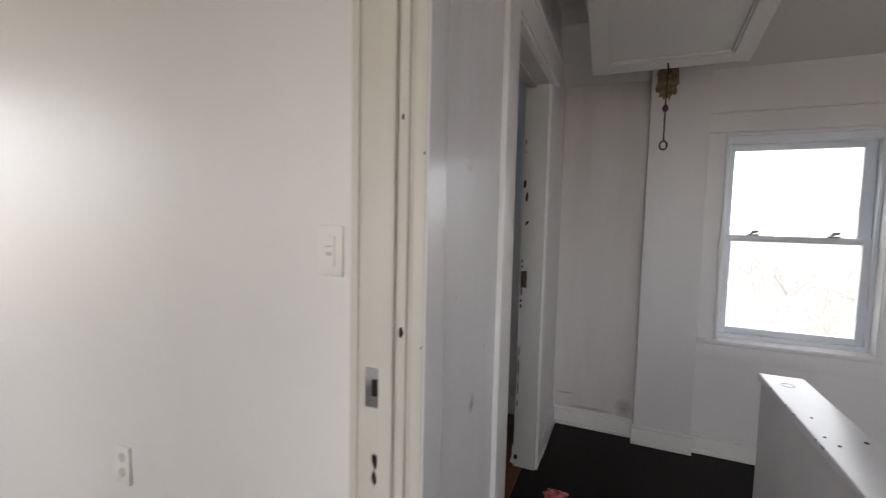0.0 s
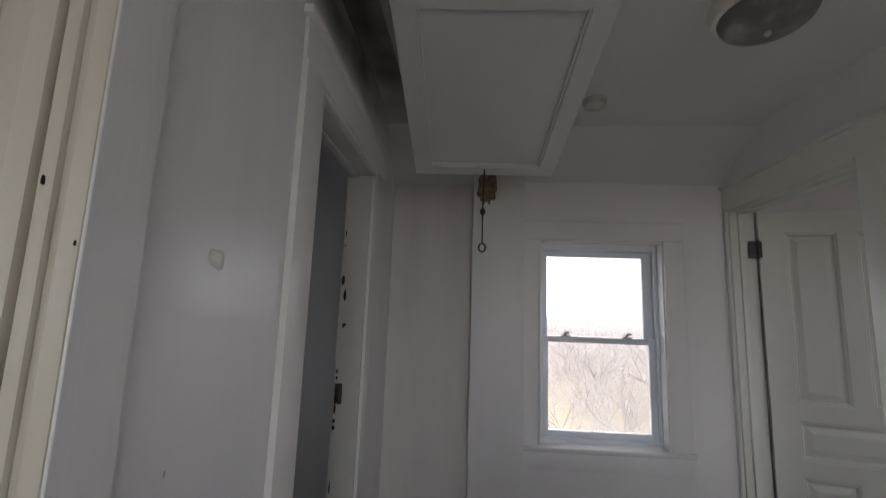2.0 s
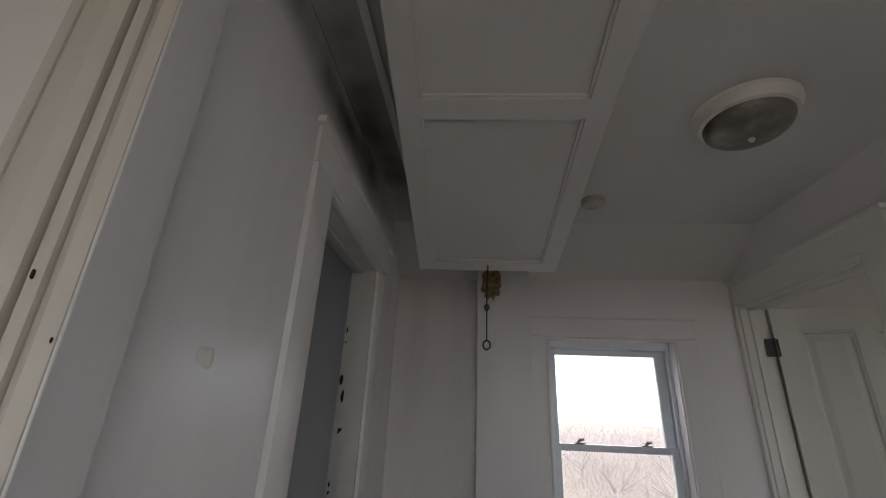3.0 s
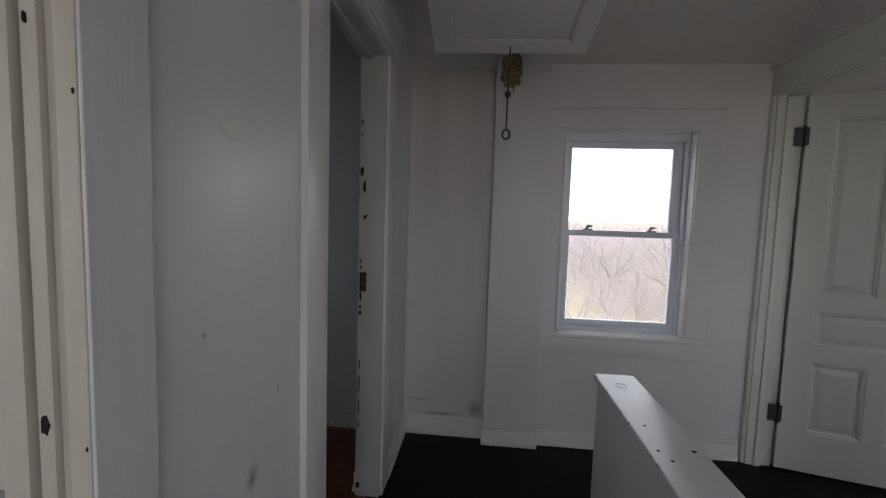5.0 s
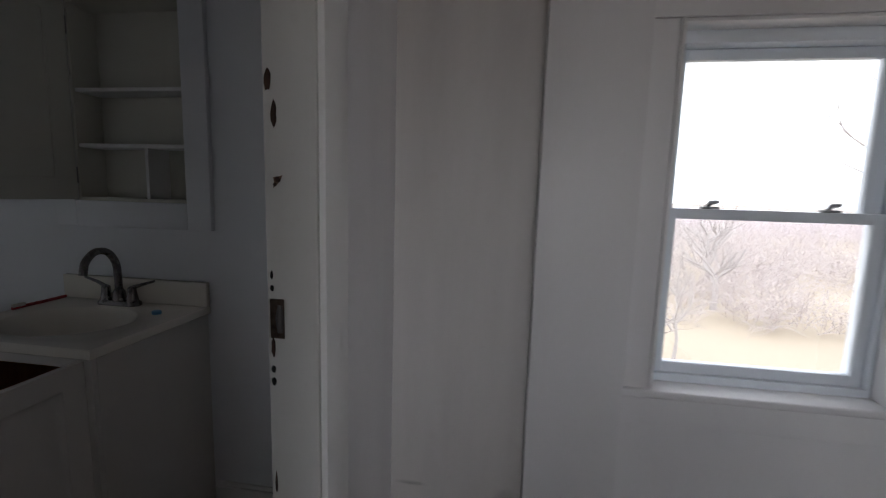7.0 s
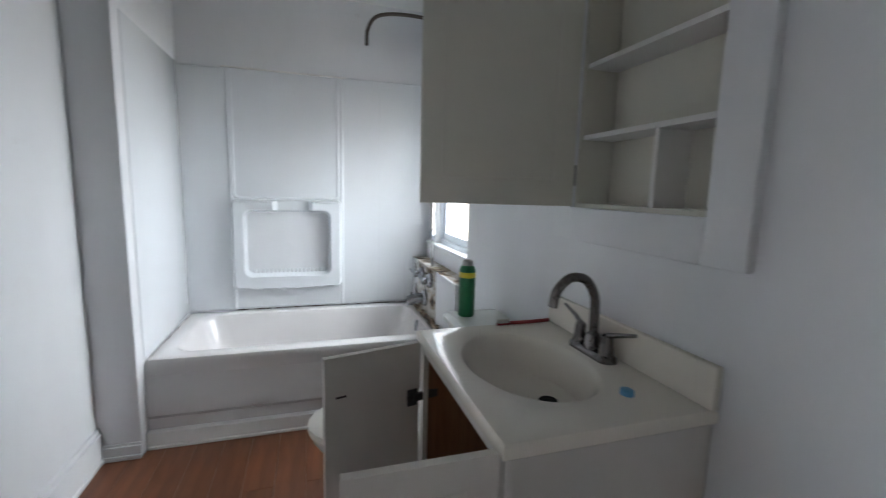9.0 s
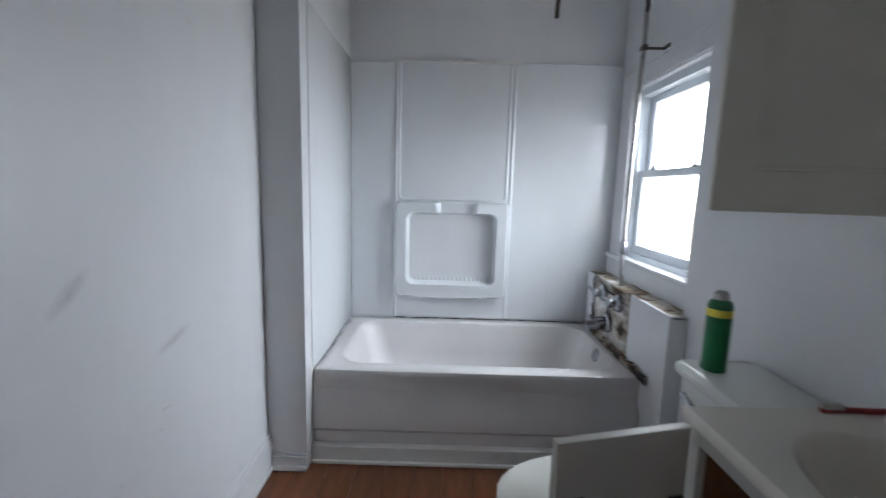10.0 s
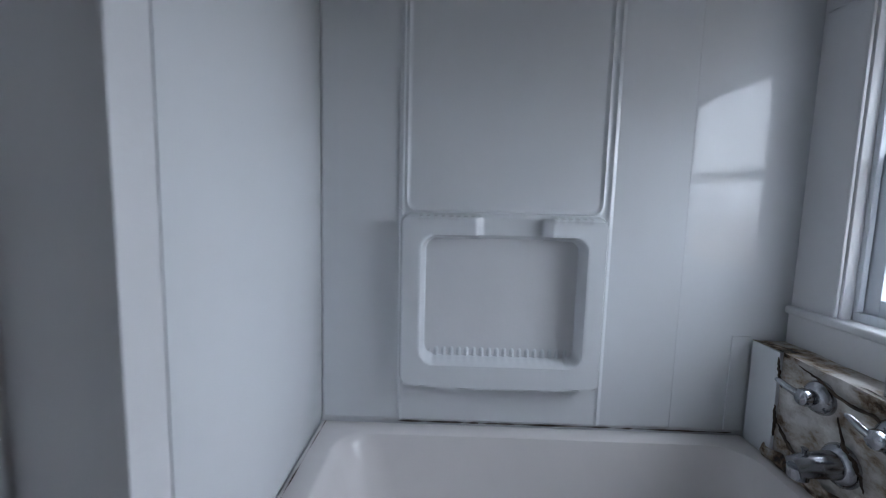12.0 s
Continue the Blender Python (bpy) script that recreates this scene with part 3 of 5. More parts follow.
# ---- attic hatch, hung open a little ----
def attic_hatch():
    base = (0.25, 0.85, HC)
    top = thing("attic_hatch", base, "white panelled attic hatch hanging ajar from the ceiling", "attic hatch")
    a = radians(13.2)
    L = 1.42
    w0, w1 = -0.318, 0.318
    m = Matrix.Translation((0.241, 2.03, 2.014)) @ Matrix.Rotation(radians(1.3), 4, "Z") @ Matrix.Rotation(-a, 4, "X")
    bm = bmesh.new()
    bx(bm, w0, w1, -L, 0, 0.004, 0.03, 0.002, 1)
    part("board", turned(bm, m), CEIL_PAINT, top)
    fr = wall_mesh("x", -0.012, 0.004, -L, 0, w0, w1, [(-0.875, -0.065, w0 + 0.07, w1 - 0.07), (-L + 0.07, -0.945, w0 + 0.07, w1 - 0.07)])
    fr = turned(fr, Matrix(((0, 0, 1, 0), (0, 1, 0, 0), (1, 0, 0, 0), (0, 0, 0, 1))))
    part("face_frame", turned(fr, m), CEIL_PAINT, top, "flat white frame strips")
    for y0, y1 in ((-0.875, -0.065), (-L + 0.07, -0.945)):
        for p in ((w0 + 0.07, w0 + 0.08, y0, y1), (w1 - 0.08, w1 - 0.07, y0, y1), (w0 + 0.08, w1 - 0.08, y0, y0 + 0.01), (w0 + 0.08, w1 - 0.08, y1 - 0.01, y1)):
            part("bead", turned(box(*p, -0.008, 0.004, 0.003), m), CEIL_PAINT, top)
    c = bmesh.new()
    bx(c, w0 + 0.03, w0 + 0.05, -L + 0.05, -0.1, 0.03, 0.12, 0.002, 1)
    bx(c, w1 - 0.05, w1 - 0.03, -L + 0.05, -0.1, 0.03, 0.12, 0.002, 1)
    part("ladder_rail", turned(c, m), RAW_WOOD, top)
    t = bmesh.new()
    for p in ((-0.125, -0.1, 0.6, 2.1, HC - 0.012, HC + 0.002), (0.60, 0.63, 0.6, 2.1, HC - 0.012, HC + 0.002), (-0.1, 0.60, 2.05, 2.08, HC - 0.012, HC + 0.002)):
        bx(t, *p, 0.003)
    part("ceiling_trim", t, TRIM_PAINT, top)
    p = bmesh.new()
    y = 1.86
    sweep(p, curve_pts([(0.243, 2.0, 2.02), (0.24, 1.9, 1.96), (0.236, y, 1.87), (0.235, y, 1.78), (0.235, y, 1.65)]), 0.0035, 6)
    cord = part("pull_cord", p, CORD, top, "dark pull cord")
    k = bmesh.new()
    sweep(k, [(0.235, y, 1.80), (0.235, y, 1.79), (0.235, y, 1.777), (0.235, y, 1.77)], [0.004, 0.012, 0.011, 0.004], 10)
    part("knot", k, CORD, cord)
    r = bmesh.new()
    sweep(r, [(0.235 + 0.014 * math.sin(i * math.pi / 10), y, 1.63 + 0.018 * math.cos(i * math.pi / 10)) for i in range(21)], 0.004, 6)
    part("pull_ring", r, IRON, cord)


attic_hatch()


# ---- ceiling fittings ----
def ceiling_lamp(x, y):
    top = thing("ceiling_lamp", (x, y, HC), "round flush ceiling lamp with a ribbed glass bowl, unlit", "ceiling lamp")
    part("base_ring", loft(bmesh.new(), [ring(x, y, 0.158, 0.158, HC - 0.001, 48), ring(x, y, 0.158, 0.158, HC - 0.016, 48), ring(x, y, 0.151, 0.151, HC - 0.022, 48), ring(x, y, 0.143, 0.143, HC - 0.046, 48), ring(x, y, 0.132, 0.132, HC - 0.05, 48)]), PLASTIC, top)
    bowl = [ring(x, y, 0.131 * math.cos(i * math.pi / 16), 0.131 * math.cos(i * math.pi / 16), HC - 0.05 - 0.058 * math.sin(i * math.pi / 16), 48) for i in range(8)]
    part("bowl", loft(bmesh.new(), bowl), frost, top, "dusty ribbed glass bowl")
    part("finial", sweep(bmesh.new(), [(x, y, HC - 0.1), (x, y, HC - 0.114), (x, y, HC - 0.122)], [0.008, 0.011, 0.004], 10), SMOKE, top)


ceiling_lamp(1.08, 1.34)
sd = thing("smoke_detector", (0.745, 1.978, HC), "small yellowed round smoke detector on the ceiling", "smoke detector")
part("base", loft(bmesh.new(), [ring(0.745, 1.978, 0.055, 0.055, HC - 0.0005), ring(0.745, 1.978, 0.055, 0.055, HC - 0.01)]), SMOKE, sd)
part("cover", loft(bmesh.new(), [ring(0.745, 1.978, 0.05, 0.05, HC - 0.01), ring(0.745, 1.978, 0.05, 0.05, HC - 0.026), ring(0.745, 1.978, 0.042, 0.042, HC - 0.034), ring(0.745, 1.978, 0.02, 0.02, HC - 0.036), ring(0.745, 1.978, 0.016, 0.016, HC - 0.032)]), SMOKE, sd)


# ---- marks on the walls ----
def blob(cx, cz, w, h, d, seed, n=22, jag=0.3):
    """An irregular flat patch in the x-z plane, d thick towards -y."""
    rnd = random.Random(seed)
    k = [1 + rnd.uniform(-jag, jag) for _ in range(n)]
    def lp(s, y):
        return [(cx + s * k[i] * w / 2 * math.cos(2 * math.pi * i / n), y, cz + s * k[i] * h / 2 * math.sin(2 * math.pi * i / n)) for i in range(n)]
    return loft(bmesh.new(), [lp(1, 0), lp(0.92, -d), lp(0.3, -d * 1.4)])


def wedge(w, h):
    """A three-cornered gouge in the x-z plane."""
    pts = [(-0.5, 0.32), (0.1, 0.36), (0.55, 0.5), (0.3, 0.12), (-0.1, -0.25), (-0.5, -0.5), (-0.42, 0.0)]
    return loft(bmesh.new(), [[(w * x * s, -y, h * z * s) for x, z in pts] for s, y in ((1, 0), (0.9, 0.0012))])


single("broken_plaster_patch", turned(blob(0.275, 2.085, 0.11, 0.21, 0.005, 5, 34, 0.16), Matrix.Translation((0, 2.493, 0))), FOAM, "yellow-brown crumbling patch on the chimney breast", "plaster patch")

# bare latch holes in the bathroom door frame
HOLES = [(1.69, 0.006, 0.026, 0), (1.638, 0.005, 0.012, 0), (1.48, 0.017, 0.042, 1), (1.415, 0.013, 0.05, 1), (1.283, 0.02, 0.027, 1), (1.09, 0.007, 0.02, 0), (1.062, 0.008, 0.014, 0), (0.885, 0.011, 0.018, 0), (0.857, 0.011, 0.02, 0), (0.62, 0.005, 0.05, 1), (0.53, 0.006, 0.1, 1), (0.43, 0.005, 0.08, 1), (0.34, 0.005, 0.04, 1), (0.935, 0.009, 0.045, 1), (0.05, 0.02, 0.03, 1)]
for i, (z, w, h, kind) in enumerate(HOLES):
    m = pose(-0.372 + (0.018 if i == 4 else 0.012 if i == 3 else 0.0), 1.9494, z)
    if i == 4:
        lh = thing("latch_hole", (-0.354, 1.9494, z), "splintered dark latch hole in the door frame", "latch hole")
        tagged(lh, "splintered dark latch hole in the door frame", "latch hole", "holes in the door frame")
        part("bare_edge", turned(wedge(w, h), m), SPLINTER, lh, "bare splintered wood edge")
        part("cavity", turned(blob(-0.0005, 0.004, w * 0.75, h * 0.4, 0.0022, 71, 16, 0.25), m), RAWHOLE, lh, "dark cavity")
        part("cavity", turned(blob(-0.0055, -0.0055, w * 0.38, h * 0.26, 0.0022, 72, 14, 0.25), m), RAWHOLE, lh, "dark cavity")
        continue
    single("latch_hole", turned(blob(0, 0, w, h, 0.0012, i + 11, 12, 0.2), m), RAWHOLE if kind else BLACK, "splintered dark latch hole in the door frame", "latch hole", group="holes in the door frame")
st = thing("strike_plate", (-0.36, 1.95, 0.996), "old steel latch plate in the bathroom door frame", "strike plate")
part("plate", box(-0.376, -0.345, 1.9455, 1.9497, 0.955, 1.04, 0.0015), RUST, st, "rusty brown plate")
part("lip", sweep(bmesh.new(), [(-0.352, 1.944, 0.97), (-0.352, 1.942, 1.0), (-0.352, 1.944, 1.028)], [0.006, 0.009, 0.005], 8), IRON, st)
st = thing("strike_plate", (-0.36, 0.52, 0.95), "old steel latch plate in the cream door lining", "strike plate")
part("plate", box(-0.366, -0.331, 0.5185, 0.5217, 0.91, 0.992, 0.0015), STEEL, st)
part("opening", box(-0.35, -0.336, 0.5175, 0.5184, 0.935, 0.97), BLACK, st)
for i, (x, z, w, h) in enumerate(((-0.343, 0.797, 0.013, 0.034), (-0.344, 0.76, 0.012, 0.03), (-0.281, 1.076, 0.01, 0.026), (-0.24, 1.418, 0.003, 0.007), (-0.24, 1.05, 0.003, 0.006), (-0.284, 1.486, 0.006, 0.014), (-0.30, 1.93, 0.03, 0.05))):
    y = 0.5215 if x < -0.34 else (0.5075 if x < -0.297 else 0.5125 if x < -0.27 else 0.5175)
    single("nail_hole", turned(blob(0, 0, w, h, 0.001, i + 40, 10), pose(x, y, z)), RAWHOLE if i == 6 else BLACK, "small dark hole in the cream door lining", "nail hole", group="holes in the door lining")


def wall_mark(y, z, w, h, seed, mat, label):
    single("wall_mark", turned(blob(0, 0, w, h, 0.001, seed, 14), pose(-0.2495, y, z, 0, 0, 90)), mat, label, "wall mark", group="marks on the hall wall")


# A glossy spot's highlight is put in as this pale patch.
wall_mark(0.79, 1.435, 0.05, 0.035, 61, PLASTIC, "pale painted highlight on a glossy spot of the wall")
wall_mark(0.721, 1.113, 0.006, 0.01, 62, SMOKE, "small grey dent in the wall")
wall_mark(0.95, 0.935, 0.007, 0.014, 63, SMOKE, "small grey dent in the wall")
single("wall_board", box(-0.2366, -0.232, 0.5186, 0.606, 0.0, 2.1, 0.0015, 1), PANEL_PAINT, "glossy white brushed board along the side door", "wall board", "structure")


# ---- switch and outlet of the side room ----
sw = thing("light_switch", (-0.474, 0.548, 1.223), "white light switch plate on the wall", "light switch")
part("plate", box(-0.507, -0.441, 0.541, 0.5478, 1.168, 1.278, 0.003), PLASTIC, sw)
part("rocker", box(-0.488, -0.46, 0.538, 0.5407, 1.19, 1.256, 0.002), PLASTIC, sw)
for z, h in ((1.213, 0.008), (1.231, 0.004)):
    part("slot", box(-0.481, -0.467, 0.5365, 0.5378, z, z + h), SMOKE, sw, "small grey slot")
so = thing("wall_outlet", (-1.23, 0.548, 0.56), "white electrical outlet plate on the wall", "outlet")
op = part("plate", box(-1.265, -1.195, 0.5425, 0.5478, 0.49, 0.605, 0.002), PLASTIC, so)
for z in (0.525, 0.57):
    part("socket", loft(bmesh.new(), [[(p[0], 0.5422, p[1]) for p in ring(-1.23, z, 0.015, 0.014, 0, 16)], [(p[0], 0.5405, p[1]) for p in ring(-1.23, z, 0.014, 0.013, 0, 16)]]), SMOKE, op)


def stain(m, w, h, mat, label):
    """A soft stain, or painted shade, on a wall: a thin sheet in the x-z plane of the pose m."""
    bm = grid_sheet(2, 2, lambda u, v: (w * (u - 0.5), 0, h * (v - 0.5)))
    ob = new("stain", mesh_of("stain", bm, mat))
    ob.matrix_world = m
    return tagged(ob, label, "stain", "stains on the walls")


stain(pose(0.15, YN - 0.002, 0.17), 0.13, 0.13, BROWN_SMEAR, "brown damp stain low on the wall")
stain(pose(-0.2, YN - 0.002, 0.205), 0.13, 0.022, BROWN_SMEAR, "brown damp stain low on the wall")
stain(pose(-0.05, YN - 0.002, 0.125), 0.3, 0.03, BROWN_SMEAR, "brown damp stain above the baseboard")
# next two sheets are painted shade between wall top and hatch
stain(pose(-0.2475, 1.3, 2.28, 0, 0, 90), 1.9, 0.26, SHADE_SMEAR, "dark painted shade along the top of the wall")
stain(pose(-0.19, 1.45, HC - 0.002, 90, 0, 90), 1.7, 0.28, SHADE_SMEAR, "dark painted shade on the ceiling beside the hatch")
stain(pose(-0.2485, 0.85, 0.806, 0, 0, 90), 0.05, 0.06, BLUE_SMEAR, "faint blue-green paint smudge on the wall")
for x, z, w, h, t in ((-1.615, 1.01, 0.15, 0.045, -38), (-1.925, 0.805, 0.18, 0.035, -14), (-1.42, 1.12, 0.1, 0.05, -25)):
    stain(pose(x, BY0 + 0.002, z, 0, t, 180), w, h, GREY_SMEAR, "grey rubbed scuff on the bathroom wall")
for x, z, w, t in ((-1.877, 0.628, 0.035, 6), (-1.85, 0.58, 0.012, -3)):
    single("scratch", turned(box(-w / 2, w / 2, -0.0008, 0.0, -0.0012, 0.0012), pose(x, BY0 + 0.001, z, 0, t, 180)), SMOKE, "short thin scratch on the bathroom wall", "scratch", group="scratches on the bathroom wall", smooth=False)


def crumpled_cloth():
    def f(u, v):
        x, y = -0.19 + 0.1 * u, 1.74 + 0.09 * v
        return (x + 0.01 * math.sin(9 * v), y, 0.004 + 0.018 * abs(noise.noise(Vector((u * 4, v * 4, 2)))) * (1 - (2 * u - 1) ** 2))
    return grid_sheet(24, 24, f)


RAG = plain("red_white_cloth", (0.45, 0.12, 0.13), 0.9, 0.9)
single("cloth_scrap", crumpled_cloth(), RAG, "scrap of red and white cloth on the dark floor", "cloth")

# ---- bathtub ----
TX0, TX1, TY0, TY1, TZ = BX + 0.006, -2.595, 1.03, 2.488, 0.425
tub = thing("bathtub", ((TX0 + TX1) / 2, (TY0 + TY1) / 2, -0.012), "white enamel alcove bathtub with a stained rim", "bathtub")


def tub_body():
    cx, cy, hx, hy = (TX0 + TX1) / 2, (TY0 + TY1) / 2, (TX1 - TX0) / 2, (TY1 - TY0) / 2
    loops = [rrect(cx, cy, hx - 0.01, hy, 0.01, 0.2, 8), rrect(cx, cy, hx - 0.004, hy, 0.012, TZ - 0.05, 8), rrect(cx, cy, hx, hy, 0.014, TZ - 0.02, 8),
             rrect(cx, cy, hx - 0.006, hy - 0.004, 0.014, TZ - 0.004, 8), rrect(cx, cy, hx - 0.016, hy - 0.012, 0.02, TZ, 8)]
    ic = cx - 0.008
    for k, (dx, dy, r, z) in enumerate(((0.075, 0.06, 0.1, TZ), (0.085, 0.07, 0.11, TZ - 0.005), (0.093, 0.082, 0.11, TZ - 0.03), (0.115, 0.125, 0.12, 0.25), (0.14, 0.185, 0.13, 0.12), (0.18, 0.24, 0.14, 0.085), (0.26, 0.34, 0.1, 0.08))):
        loops.append(rrect(ic, cy + (0.02 if k < 2 else 0.03), hx - dx, hy - dy, r, z, 8))
    return loft(bmesh.new(), loops, cap0=False)


part("basin", tub_body(), TUB_ENAMEL, tub)
apron = loft(bmesh.new(), [[(x, y, z) for x, z in ((TX1 - 0.03, TZ - 0.04), (TX1 - 0.006, TZ - 0.035), (TX1 - 0.004, 0.262), (TX1 + 0.009, 0.242), (TX1 + 0.011, 0.15), (TX1 - 0.008, 0.128), (TX1 - 0.006, 0.06), (TX1 - 0.03, 0.06))] for y in (TY0, TY1)])
part("apron", apron, TUB_ENAMEL, tub, "enamel front with a stepped panel")
single("tub_trim", bx(box(TX1 - 0.02, TX1 + 0.03, TY0 - 0.003, TY1, -0.012, 0.075, 0.004), TX1 + 0.028, TX1 + 0.045, TY0 + 0.003, TY1, -0.012, 0.012, 0.004), TRIM_PAINT, "white painted board along the foot of the tub", "trim", "structure")
part("overflow_plate", turned(loft(bmesh.new(), [ring(0, 0, 0.036, 0.036, 0, 24), ring(0, 0, 0.034, 0.034, 0.006, 24), ring(0, 0, 0.014, 0.014, 0.012, 24)]), pose(-2.985, 2.427, 0.372, 78, 0, 0)), CHROME, tub, "round chrome overflow plate")
part("drain", loft(bmesh.new(), [ring(-3.02, 2.12, 0.03, 0.03, 0.081, 20), ring(-3.02, 2.12, 0.024, 0.024, 0.084, 20)]), STEEL, tub)


# ---- tub surround ----
def step(a, b, v):
    t = max(0.0, min(1.0, (v - a) / (b - a)))
    return t * t * (3 - 2 * t)


def inside(y, z, y0, y1, z0, z1, r, soft):
    """1 inside a rounded rectangle, falling to 0 over soft outside it."""
    qx, qz = abs(y - (y0 + y1) / 2) - (y1 - y0) / 2 + r, abs(z - (z0 + z1) / 2) - (z1 - z0) / 2 + r
    d = math.hypot(max(qx, 0), max(qz, 0)) + min(max(qx, qz), 0) - r
    return 1 - step(0, soft, d)


SY0, SY1, SZ0, SZ1 = 1.29, 2.0, TZ + 0.012, 1.952


def surround_relief(u, v):
    y, z = SY0 + (SY1 - SY0) * u, SZ0 + (SZ1 - SZ0) * v
    d = 0.0
    for c in (SY0 + 0.012, SY1 - 0.012):
        d += 0.007 * math.exp(-((y - c) / 0.005) ** 2)
    if z > 1.0:
        d += 0.006 * (inside(y, z, 1.318, 1.962, 1.165, 2.5, 0.03, 0.008) - inside(y, z, 1.326, 1.954, 1.173, 2.5, 0.026, 0.006))
    dip = 0.012 * (1 - ((y - 1.64) / 0.33) ** 2)
    ins = inside(y, z, 1.312, 1.968, 0.585 - dip, 1.145, 0.02, 0.014)
    nic = inside(y, z, 1.388, 1.892, 0.672, 1.072, 0.035, 0.02)
    gap = inside(y, z, 1.575, 1.765, 1.03, 1.3, 0.02, 0.03)
    ins *= 1 - 0.75 * gap
    h = 0.05 * ins
    h = h * (1 - nic) - 0.012 * nic
    if nic > 0.3 and z < 0.715:
        h += 0.009 * step(0.715, 0.685, z) * (0.6 + 0.4 * math.cos(2 * math.pi * (y - 1.4) / 0.026)) * inside(y, z, 1.41, 1.87, 0.6, 0.715, 0.01, 0.02)
    if 1.135 < z < 1.16 and (1.36 < y < 1.545 or 1.79 < y < 1.92):
        h += 0.006 * math.exp(-((z - 1.147) / 0.006) ** 2) * (1 if math.cos(2 * math.pi * y / 0.024) > 0 else 0)
    return (BX + 0.008 + d + h, y, z)


sur = thing("tub_surround", (BX, 1.8, TZ), "glossy white moulded plastic tub surround", "tub surround", kind="structure")
part("centre_panel", grid_sheet(150, 260, surround_relief), SURROUND, sur, "moulded panel with a soap niche and ribbed ledge")
part("back_panel", box(BX, BX + 0.006, 1.036, SY0 + 0.003, SZ0, 1.945, 0.001, 1), SURROUND, sur)
part("back_panel", box(BX, BX + 0.006, SY1 - 0.003, 2.24, SZ0, 1.955, 0.0004, 1), SURROUND, sur)
part("back_panel", box(BX, BX + 0.0066, 2.2402, BYT, SZ0, 1.955, 0.0004, 1), SURROUND, sur)
part("end_panel", box(BX + 0.007, -2.597, 1.0275, 1.031, SZ0 - 0.01, 1.96, 0.0012, 2), SURROUND, sur)
part("corner_strip", box(BX + 0.006, BX + 0.011, 2.425, 2.488, SZ0, 0.77, 0.001), SURROUND, sur)
part("top_edge", box(BX, BX + 0.016, 1.27, 2.02, 1.953, 1.963, 0.003), TRIM_PAINT, sur, "thin white strip along the top")
part("top_edge", box(BX, BX + 0.01, 1.034, 1.269, 1.944, 1.952, 0.003), SURROUND, sur)
part("top_edge", box(BX, BX + 0.01, 2.021, BYT, 1.954, 1.962, 0.003), SURROUND, sur)


def mould_line(pts, r, seed):
    rnd = random.Random(seed)
    p = [Vector(a).lerp(Vector(b_), i / 24) for a, b_ in zip(pts, pts[1:]) for i in range(24)]
    return sweep(bmesh.new(), p, [r * rnd.choice((0.1, 0.3, 0.5, 0.8, 1.1)) for _ in p], 5)


ml = thing("mould_line", (BX, 1.8, TZ), "dark mould along the joint of tub and surround", "mould")
part("back_line", mould_line([(BX + 0.012, 1.30, TZ + 0.006), (BX + 0.012, 2.0, TZ + 0.006), (BX + 0.014, 2.47, TZ + 0.004)], 0.003, 3), CAULK, ml)
part("side_line", mould_line([(BX + 0.02, 1.05, TZ + 0.004), (TX1 - 0.01, 1.046, TZ + 0.002)], 0.0022, 4), CAULK, ml)

# ---- broken plumbing wall with taps ----
PY = 2.488
pw = thing("plumbing_wall", (-2.9, PY, TZ), "low boxed plumbing wall with broken mouldy plaster", "plumbing wall", kind="structure")
part("core", box(BX + 0.01, -2.415, PY + 0.012, BYT, 0.0, 0.752, 0.003), BATH_PAINT, pw)
part("white_panel", box(BX + 0.02, -3.25, PY - 0.002, PY + 0.011, TZ - 0.005, 0.762, 0.003), SURROUND, pw, "clean white panel remnant")
part("end_panel", box(-2.76, -2.408, PY - 0.004, PY + 0.011, 0.28, 0.765, 0.004), BATH_PAINT, pw)


def rough_face(u, v):
    x, z = -3.26 + 0.51 * u, TZ - 0.01 + (0.765 - TZ + 0.01) * v
    k = noise.noise(Vector((x * 9, 3.1, z * 9))) + 0.5 * noise.noise(Vector((x * 30, 7.7, z * 30)))
    return (x, PY + 0.004 - 0.013 * k, z + 0.006 * noise.noise(Vector((x * 25, 0, 4))) * (v > 0.9))


def rough_top(u, v):
    x, y = BX + 0.02 + 0.96 * u, PY - 0.004 + (BYT - PY) * v
    k = noise.noise(Vector((x * 10, y * 25, 1.3)))
    return (x, y, 0.764 + 0.006 * k)


part("broken_face", grid_sheet(110, 50, rough_face), ROTTEN, pw, "crumbling plaster with brown rot and mould")
part("rotten_edge", grid_sheet(120, 8, lambda u, v: (-3.26 + 0.74 * u, PY - 0.012 - 0.014 * noise.noise(Vector((u * 18, v * 3, 5))) - 0.01 * math.sin(math.pi * v), TZ - 0.008 + (0.05 + 0.02 * noise.noise(Vector((u * 9, 0, 8)))) * v)), ROT_STRIP, pw, "dark rotten strip along the tub rim")
part("broken_top", grid_sheet(110, 10, rough_top), ROTTEN, pw, "crumbling mortar ledge")


